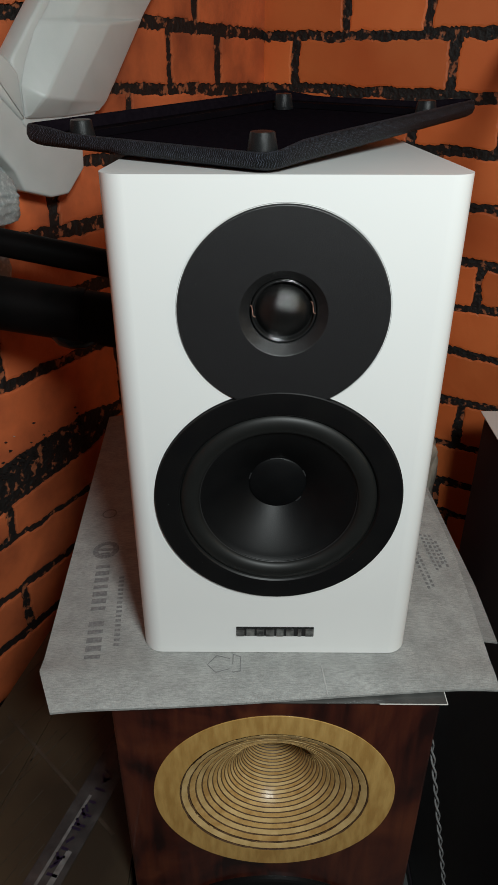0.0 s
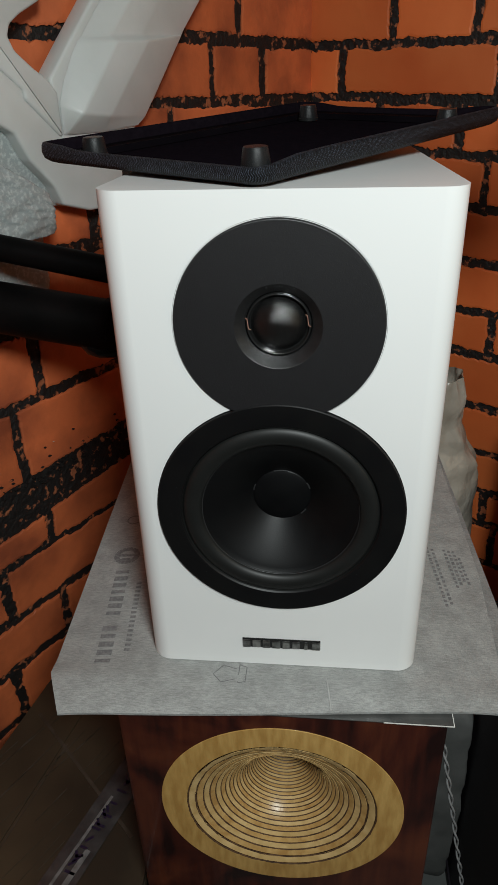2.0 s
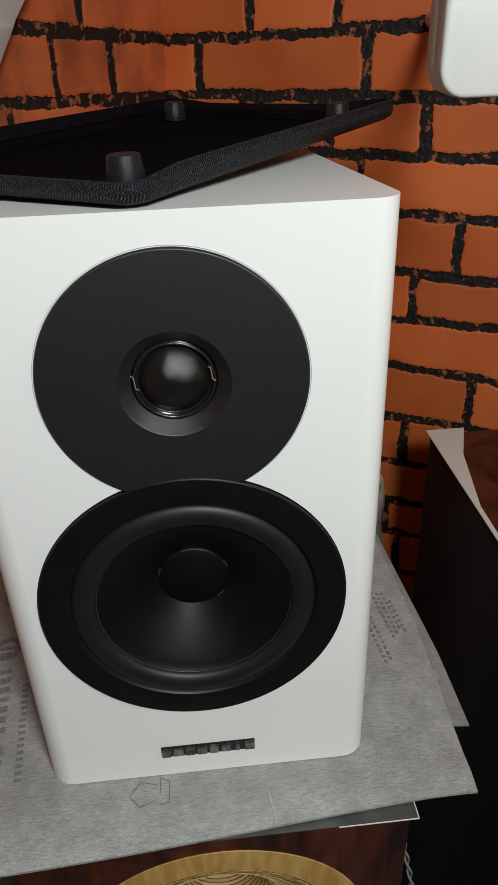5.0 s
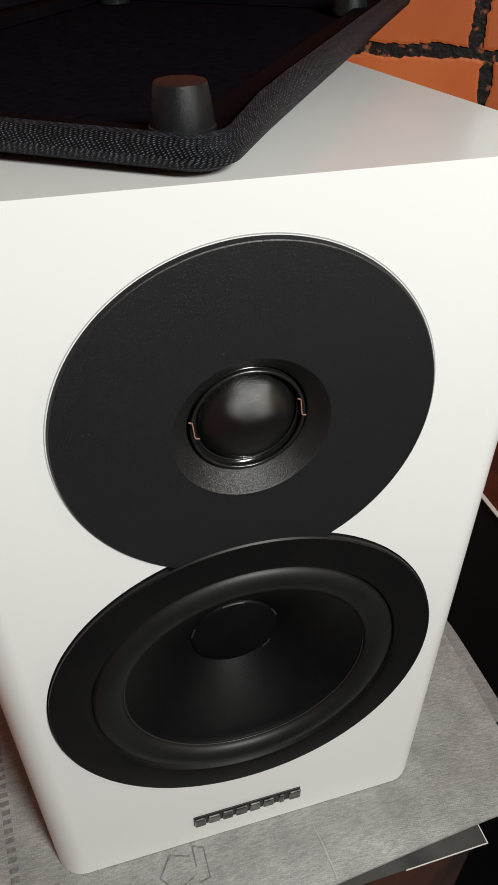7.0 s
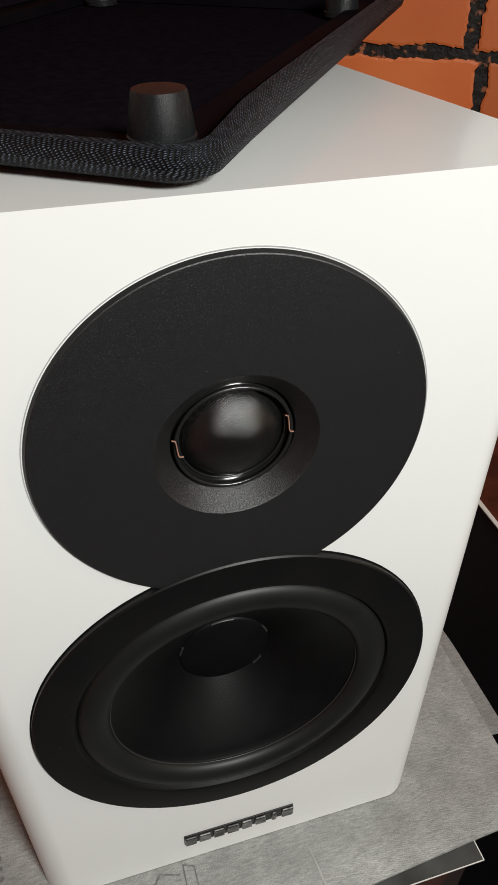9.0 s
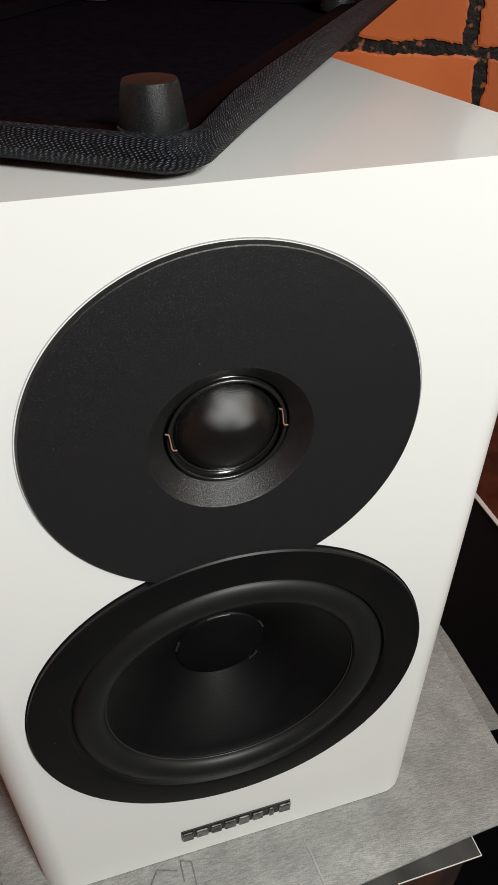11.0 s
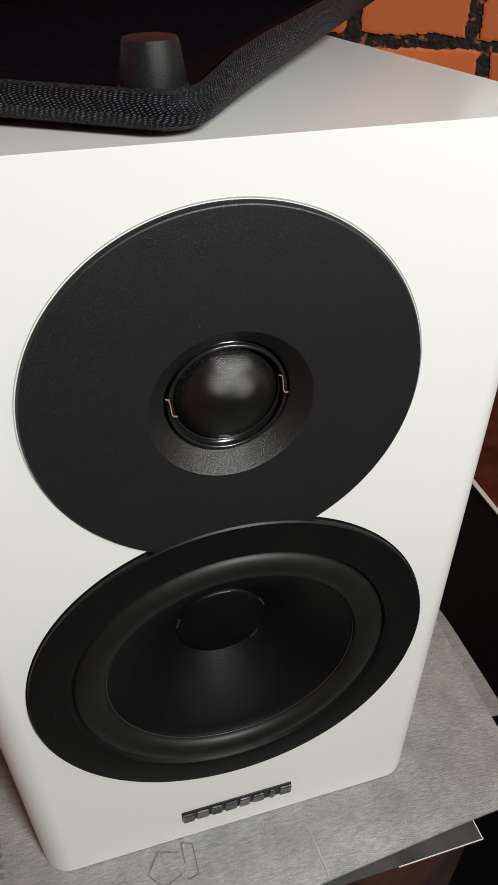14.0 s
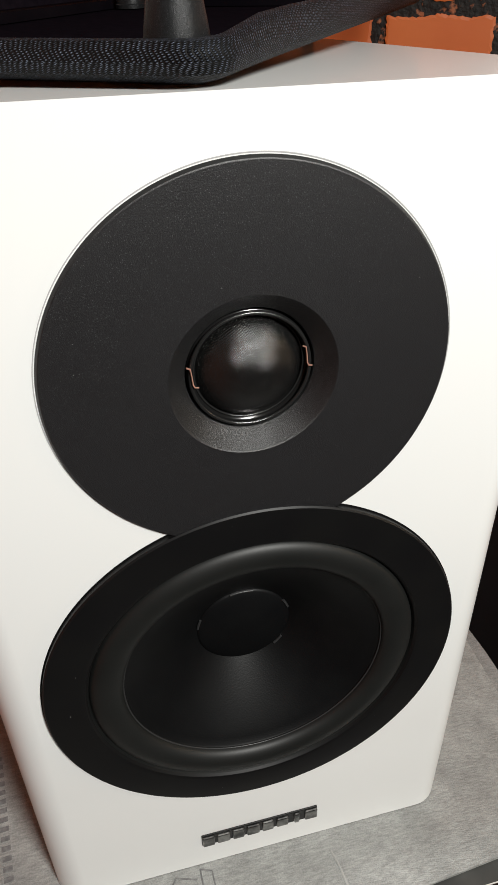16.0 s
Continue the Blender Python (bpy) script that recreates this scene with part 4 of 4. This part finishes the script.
part("upper_chunk", sloping_lump((0.534, 0.014, 1.214), (0.66, 0.066, 1.335), 40, 0.0024, 0.012, 3.0, 0.085), eps_grey, chunk, smooth=80)


# ---- clear plastic bag behind the speaker ----
BAG_SHAPE = ((0.0, 0.060), (0.80, 0.062), (0.87, 0.059), (0.895, 0.061), (0.926, 0.057), (0.952, 0.043), (0.981, 0.0345), (1.012, 0.035), (1.036, 0.029))


def bag_radius(z):
    for (z0, r0), (z1, r1) in zip(BAG_SHAPE, BAG_SHAPE[1:]):
        if z <= z1:
            return r0 + (r1 - r0) * ease(z0, z1, z)
    return BAG_SHAPE[-1][1]


def bag_bm(first, last, nv=190, nu=96):
    """A standing bag with long soft folds; its mouth is cut a little slanting and left open."""
    bm = bmesh.new()
    rows = []
    for j in range(first, last + 1):
        z = 1.036 * j / nv
        rx = bag_radius(z)
        ring = []
        for i in range(nu):
            a = 2 * math.pi * i / nu
            c, s = math.cos(a), math.sin(a)
            fold = 1.0 - 2.0 * abs(noise.noise(Vector((a * 0.9 + z * 5, z * 11, 2.0))))
            fold += 0.5 * (1.0 - 2.2 * abs(noise.noise(Vector((a * 2.0 - z * 16, z * 26, 7.0)))))
            pinch = 0.4 * math.exp(-((z - 0.968) / 0.014) ** 2) * noise.noise(Vector((a * 4, 1.0, z * 40)))
            k = 0.0042 * (fold - 0.9) + 0.006 * pinch
            x = 0.151 + (rx + k) * math.copysign(abs(c) ** 0.85, c)
            y = 0.405 + (0.80 * rx + k) * math.copysign(abs(s) ** 0.85, s)
            ring.append(bm.verts.new((x, y, z - (0.006 * (1 - c) if j == nv else 0.0))))
        rows.append(ring)
    for a, b in zip(rows, rows[1:]):
        for k in range(nu):
            j = (k + 1) % nu
            bm.faces.new((a[k], a[j], b[j], b[k]))
    if first == 0:
        bm.faces.new(rows[0][::-1])
    return bm


bag = thing("plastic_bag", (0.151, 0.405, 0), "tall crumpled pale translucent plastic bag standing behind the cabinets", "plastic bag")
part("bag_body", bag_bm(0, 166), bag_white, bag, smooth=50)
part("open_mouth", bag_bm(166, 190), bag_white, bag, "loosely open upper end", smooth=50)

# ---- white sheet on the black tower ----
paper = thing("paper_sheet", (0.30, 0.40, BT_Z), "white paper sheet lying along the black speaker's top edge", "paper")
FLAT = Matrix(((1, 0, 0, 0), (0, 0, 1, 0), (0, 1, 0, BT_Z), (0, 0, 0, 1)))
part("flat_part", prism([(BT_X - 0.003, 0.458), (0.322, 0.458), (0.300, 0.40), (BT_X + 0.003, 0.30), (BT_X + 0.0012, 0.10), (BT_X - 0.0012, 0.10)],
                        0.0004, 0.0014, m=FLAT), film_edge, paper)

# ---- white housing, put on an added arm from the right-hand wall ----
HOUSE_X, HOUSE_TOP = 0.1486, 1.3815
housing = thing("plastic_housing", (0.20, 0.18, 1.36), "white rounded plastic housing held off the brick wall by an added arm", "housing")


def rounded_panel(x0, x1, z0, z1, r, y0, y1, bevel):
    return prism([(x0 + x, z0 + z) for x, z in rounded_rect(x1 - x0, z1 - z0, r)], y0, y1, bevel)


part("back_shell", rounded_panel(HOUSE_X + 0.002, HOUSE_X + 0.085, 1.3262, HOUSE_TOP + 0.002, 0.0145, 0.1715, 0.186, 0.002), plastic_white, housing, smooth=40)
part("front_cover", rounded_panel(HOUSE_X + 0.0022, HOUSE_X + 0.090, 1.3255, HOUSE_TOP + 0.005, 0.0145, 0.158, 0.1735, 0.0025), plastic_white, housing, "domed white cover",
     smooth=40)
# Unseen support, run back so that the housing hides it from the camera.
part("arm", tube([(HOUSE_X + 0.055, 0.184, 1.358), (HOUSE_X + 0.095, 0.32, 1.362), (HOUSE_X + 0.150, 0.6415, 1.366)], 0.009, 16), plastic_white, housing, "white arm added to carry the housing", smooth=60)

# ---- dark bundle on the floor behind ----
bundle = part("cloth_sack", rough_lump((0.195, 0.42, 0.0), (0.275, 0.53, 0.455), 24, 0.006, 0.06, 6.0), bundle_grey, smooth=70)
tagged(bundle, "dark grey cloth sack standing on the floor", "sack")

# ---- cardboard box ----
BOX_A, BOX_B = Vector((0.225, 0.974, 0)), Vector((0.974, -0.225, 0))
BOX_P, BOX_Z = Vector((-0.271, 0.190, 0)), 0.75
BOX_M = Matrix(((BOX_B.x, -BOX_A.x, 0, BOX_P.x), (BOX_B.y, -BOX_A.y, 0, BOX_P.y), (0, 0, 1, 0), (0, 0, 0, 1)))
carton = thing("cardboard_box", (-0.28, 0.0, 0), "large brown cardboard box sealed with marked packing tape", "box")


def upright(points, z0, z1, bevel=0.0):
    """A plan outline on the box's own axes, raised from z0 to z1."""
    bm = prism(points, z0, z1, bevel)
    bmesh.ops.transform(bm, matrix=BOX_M @ Matrix(((1, 0, 0, 0), (0, 0, 1, 0), (0, 1, 0, 0), (0, 0, 0, 1))), verts=bm.verts)
    return bm


part("body", upright([(0, -0.075), (0.143, -0.075), (0.163, 0), (0.262, 0.46), (0, 0.46)], 0, BOX_Z, 0.003), carton_shaded, carton)
part("flap", upright([(0.002, -0.071), (0.0598, -0.071), (0.0598, 0.456), (0.002, 0.456)], BOX_Z, BOX_Z + 0.004, 0.0004), carton_shaded, carton)
part("flap", upright([(0.0602, -0.071), (0.141, -0.071), (0.161, 0.004), (0.259, 0.456), (0.0602, 0.456)], BOX_Z, BOX_Z + 0.004, 0.0004), carton_shaded, carton)


def tape_strip(name, p, q, wide, up, mat, parent, label=""):
    """A thin strip stuck on the box's lid from p to q."""
    d = Vector((q[0] - p[0], q[1] - p[1]))
    m = BOX_M @ Matrix.Translation((p[0], p[1], BOX_Z + 0.0041 + up)) @ Matrix.Rotation(math.atan2(d.y, d.x), 4, "Z")
    return part(name, box_bm((0, -wide / 2, 0), (d.length, wide / 2, 0.0003), m=m), mat, parent, label)


tape = tape_strip("packing_tape", (0.1455, 0.045), (0.1045, 0.40), 0.030, 0.0004, tape_clear, carton, "shiny translucent packing tape")
tape_strip("tape_wrinkle", (0.1352, 0.108), (0.1150, 0.26), 0.0026, 0.0008, tape_ridge, tape, "pale raised wrinkle")
tape_strip("tape_wrinkle", (0.1392, 0.160), (0.1290, 0.24), 0.0050, 0.0008, tape_ridge, tape, "pale raised wrinkle")
for p, q in (((0.0308, 0.0602), (0.0128, 0.1132)), ((0.0514, 0.071), (0.0336, 0.1419)), ((0.0640, 0.0700), (0.0629, 0.1826))):
    tape_strip("tape_edge", p, q, 0.0011, 0.0, tape_faint, carton, "faint shiny tape edge")
scuffs = random.Random(15)
for k in range(22):
    x, y, far = scuffs.uniform(0.004, 0.128), scuffs.uniform(-0.03, 0.17), scuffs.uniform(0.02, 0.08)
    tape_strip("scuff", (x, y), (x - far * scuffs.uniform(0.22, 0.36), y + far), scuffs.uniform(0.0003, 0.0009), 0.0, tape_faint, carton, "faint pale scuff")
tape_strip("lid_fold", (0.0165, 0.0467), (0.1700, 0.1376), 0.0032, 0.0002, tape_faint, carton, "rubbed pale fold line")
strokes = random.Random(4)
for k in range(46):
    y = 0.080 + 0.0046 * k + strokes.uniform(-0.001, 0.001)
    if k % 9 in (5, 6):
        continue
    x = 0.1400 - 0.125 * (y - 0.080) + strokes.uniform(-0.001, 0.0015)
    turn = BOX_M @ Matrix.Translation((x, y, BOX_Z + 0.0050)) @ pose(0, 0, 0, 0, 0, strokes.choice((-48, -20, 4, 28, 55)))
    part("marker_stroke", box_bm((0, 0, 0), (strokes.uniform(0.006, 0.011), 0.0024, 0.0002), m=turn), ink_violet, tape, "dark violet marker stroke")


# ---- faded print on the foam sheet ----
def mark(x0, y0, x1, y1, wide, parent=upper_sheet, name="print_bar"):
    """A flat bar of ink between two points of the sheet."""
    d = Vector((x1 - x0, y1 - y0)).normalized()
    n = Vector((-d.y, d.x)) * wide / 2
    bm = bmesh.new()
    corners = ((x0 + n.x, y0 + n.y), (x0 - n.x, y0 - n.y), (x1 - n.x, y1 - n.y), (x1 + n.x, y1 + n.y))
    layers = [[bm.verts.new((x, y, 0.99962 + up - droop_left(x, y))) for x, y in corners] for up in (0, 0.0001)]
    bm.faces.new(layers[0])
    bm.faces.new(layers[1])
    for k in range(4):
        j = (k + 1) % 4
        bm.faces.new((layers[0][k], layers[0][j], layers[1][j], layers[1][k]))
    return part(name, bm, print_ink, parent)


def ring_mark(cx, cy, r, wide, sides=20, squash=1.0):
    for k in range(sides):
        a, b = 2 * math.pi * k / sides, 2 * math.pi * (k + 1) / sides
        mark(cx + r * math.cos(a), cy + squash * r * math.sin(a), cx + r * math.cos(b), cy + squash * r * math.sin(b), wide)


for k in range(13):
    if k == 7:
        continue
    y = 0.0885 - 0.0078 * k
    x = -0.1385 + 0.00082 * k
    mark(x, y, x + 0.0108, y + 0.0006, 0.0050 if k % 3 else 0.0036)
for k in range(16):
    y = 0.0752 - 0.0046 * k
    mark(-0.1182 + 0.0005 * k, y, -0.1142 + 0.0005 * k, y + 0.0003, 0.0024)
ring_mark(-0.1346, 0.1097, 0.0086, 0.0044)
mark(-0.1410, 0.1100, -0.1282, 0.1104, 0.0034)
mark(-0.1384, 0.1052, -0.1308, 0.1052, 0.0022)
ring_mark(-0.1405, 0.1600, 0.0060, 0.0012, 10)
for sx, sy, ex, ey in ((-0.045, -0.012, -0.039, -0.003), (-0.045, -0.012, -0.039, -0.019), (-0.039, -0.003, -0.030, -0.006),
                       (-0.039, -0.019, -0.030, -0.016), (-0.028, -0.002, -0.028, -0.019), (-0.023, -0.004, -0.023, -0.018),
                       (-0.028, -0.002, -0.023, -0.004), (-0.028, -0.019, -0.023, -0.018)):
    mark(sx, sy, ex, ey, 0.0006)
small = random.Random(9)
for x, y0, n in ((0.1108, 0.133, 15), (0.1150, 0.131, 14), (0.1245, 0.131, 10), (0.1282, 0.130, 9), (0.1318, 0.130, 8), (0.1355, 0.122, 7)):
    for k in range(n):
        y = y0 - 0.0048 * k
        mark(x + 0.0005 * k, y, x + 0.0005 * k + 0.0021, y, small.uniform(0.0022, 0.0036))

part("crease", tube([(0.0300 + 0.0004 * k, -0.010 - 0.0030 * k, 0.99928 - droop_left(0.0300, -0.010 - 0.0030 * k)) for k in range(9)], 0.0005, 6),
     crease_pale, upper_sheet, smooth=60)

# ---- bricks ----
LEFT_ROWS = [(1.3568, 1.3892), (1.2865, 1.3337), (1.2208, 1.2565), (1.153, 1.1899), (1.086, 1.1189), (1.0208, 1.037), (0.954, 0.9173), (0.842, 0.85), (0.777, 0.779), (0.715, 0.709), (0.6382, 0.6302)]
LEFT_CUTS = [(0.167, 0.306, 0.538), (0.121, 0.225, 0.335, 0.557), (0.09, 0.304, 0.513), (0.189, 0.438, 0.652), (0.11, 0.325, 0.598), (0.093, 0.317, 0.545), (0.138, 0.363, 0.585), (0.131, 0.347, 0.567), (0.203, 0.421, 0.642), (0.124, 0.349, 0.57), (0.223, 0.442, 0.658)]
RIGHT_ROWS = [(1.354, 1.366), (1.2905, 1.288), (1.2245, 1.2235), (1.1673, 1.151), (1.0952, 1.0729), (1.0126, 1.0287), (0.9615, 0.9454), (0.8689, 0.8788), (0.7882, 0.8081), (0.727, 0.7355), (0.6582, 0.6802)]
RIGHT_CUTS = [(0.126, 0.236, 0.465), (0.052, 0.274, 0.493), (0.113, 0.229, 0.35, 0.47), (0.056, 0.273, 0.484), (0.17, 0.402, 0.611), (0.093, 0.35, 0.567), (0.084, 0.308, 0.54), (0.188, 0.44, 0.649), (0.121, 0.356, 0.577), (0.206, 0.44, 0.668), (0.092, 0.334, 0.56)]
REACH = 0.92


def brick_bm(s0, s1, low, high, proud, joint, seed, m):
    """One painted brick with a ragged outline; low and high give its bed joints along s."""
    rnd = random.Random(seed)
    j = joint / 2
    ring = []
    n = max(3, int((s1 - s0) / 0.0030))
    for k in range(n):
        ring.append((s0 + j + (s1 - s0 - 2 * j) * k / n, 0))
    for k in range(20):
        ring.append((s1 - j, k / 20))
    for k in range(n):
        ring.append((s1 - j - (s1 - s0 - 2 * j) * k / n, 1))
    for k in range(20):
        ring.append((s0 + j, 1 - k / 20))
    pts = []
    for s, f in ring:
        z = (low(s) + j) * (1 - f) + (high(s) - j) * f
        sway = 0.0034 * noise.noise(Vector((s * 38, z * 38, seed * 50)))
        fine = 0.0018 * noise.noise(Vector((s * 160, z * 160, seed * 90)))
        thin = 0.0015 * noise.noise(Vector((s * 460, z * 460, seed * 70)))
        pts.append((s + sway + fine + thin + rnd.uniform(-0.0005, 0.0005), z + sway - fine - thin + rnd.uniform(-0.0006, 0.0006)))
    cs, cz = sum(p[0] for p in pts) / len(pts), sum(p[1] for p in pts) / len(pts)
    bm = bmesh.new()
    rows = []
    for inset, y in ((-0.0006, -0.002), (0.0, proud - 0.0007), (0.0024, proud)):
        row = []
        for s, z in pts:
            d = Vector((cs - s, cz - z))
            d = Vector((math.copysign(min(abs(d.x), inset), d.x) if inset > 0 else 0, math.copysign(min(abs(d.y), inset), d.y) if inset > 0 else 0))
            row.append(bm.verts.new((s + d.x, y, z + d.y)))
        rows.append(row)
    for a, b in zip(rows, rows[1:]):
        for k in range(len(a)):
            q = (k + 1) % len(a)
            bm.faces.new((a[k], a[q], b[q], b[k]))
    bm.faces.new(rows[-1])
    bmesh.ops.transform(bm, matrix=m, verts=bm.verts)
    return bm


def lay_bricks(wall, m, rows, cuts, seed, paint, wide=None):
    rnd = random.Random(seed)
    lines = list(rows)
    while lines[-1][0] > 0.08:
        lines.append((lines[-1][0] - 0.075, lines[-1][1] - 0.075))
    tops = [(lines[0][0] + 0.076 * k, lines[0][1] + 0.076 * k) for k in range(4, 0, -1)]
    all_cuts = [(0.10, 0.35, 0.60) if k % 2 else (0.22, 0.47, 0.72) for k in range(3)] + list(cuts)
    lines = tops + lines
    for i in range(len(lines) - 1):
        hi, lo = lines[i], lines[i + 1]
        drop = 0.026 if i - 4 == wide else 0.0
        lift = 0.018 if i - 3 == wide else 0.0
        high = lambda s, r=hi, d=drop: r[0] + (r[1] - r[0]) * s / 0.7 - d * ease(0.33, 0.45, s)
        low = lambda s, r=lo, d=lift: r[0] + (r[1] - r[0]) * s / 0.7 + d * ease(0.33, 0.45, s)
        inner = list(all_cuts[i]) if i < len(all_cuts) else [0.11 + 0.12 * (i % 2), 0.36 + 0.12 * (i % 2), 0.61 + 0.12 * (i % 2)]
        edge = [-0.006] + [c for c in inner if c < REACH - 0.06] + [REACH + rnd.uniform(-0.05, 0.05)]
        for a, b in zip(edge, edge[1:]):
            part("brick", brick_bm(a, b, low, high, 0.0028 + rnd.uniform(-0.0009, 0.0009), 0.0125 + rnd.uniform(-0.003, 0.004), rnd.random(), m),
                 paint, wall, smooth=12)
    rest = bmesh.new()
    for i in range(int(HIGH / 0.075)):
        s = REACH + 0.06 + (0.12 if i % 2 else 0)
        while s < ROOM - 0.2:
            lo = Vector((s + 0.006, -0.002, i * 0.075 + 0.006))
            hi = Vector((s + 0.244, 0.008, i * 0.075 + 0.069))
            v = [rest.verts.new(m @ Vector((x, y, z))) for x in (lo.x, hi.x) for y in (lo.y, hi.y) for z in (lo.z, hi.z)]
            for f in ((0, 1, 3, 2), (4, 6, 7, 5), (0, 4, 5, 1), (2, 3, 7, 6), (0, 2, 6, 4), (1, 5, 7, 3)):
                rest.faces.new([v[k] for k in f])
            s += 0.25
    ob = part("brick_courses", rest, paint, wall)
    ob["kind"] = "stuff"


lay_bricks(wall_left, WALL_M, LEFT_ROWS, LEFT_CUTS, 11, brick_dim_dirty, 6)
lay_bricks(wall_right, WALL_R, RIGHT_ROWS, RIGHT_CUTS, 23, brick_paint)

chips = random.Random(31)
for k in range(64):
    cs = chips.uniform(0.44, 0.62)
    cz = 0.932 + abs(chips.gauss(0, 0.020))
    r = chips.uniform(0.0004, 0.0015)
    ring = [(cs + r * chips.uniform(0.5, 2.6) * math.cos(2 * math.pi * q / 7), cz + r * chips.uniform(0.4, 1.1) * math.sin(2 * math.pi * q / 7)) for q in range(7)]
    chip = part("paint_chip", prism(ring, 0.0010, 0.0044, m=WALL_M), chip_pale if k in (3, 50) else mortar_black, wall_left)
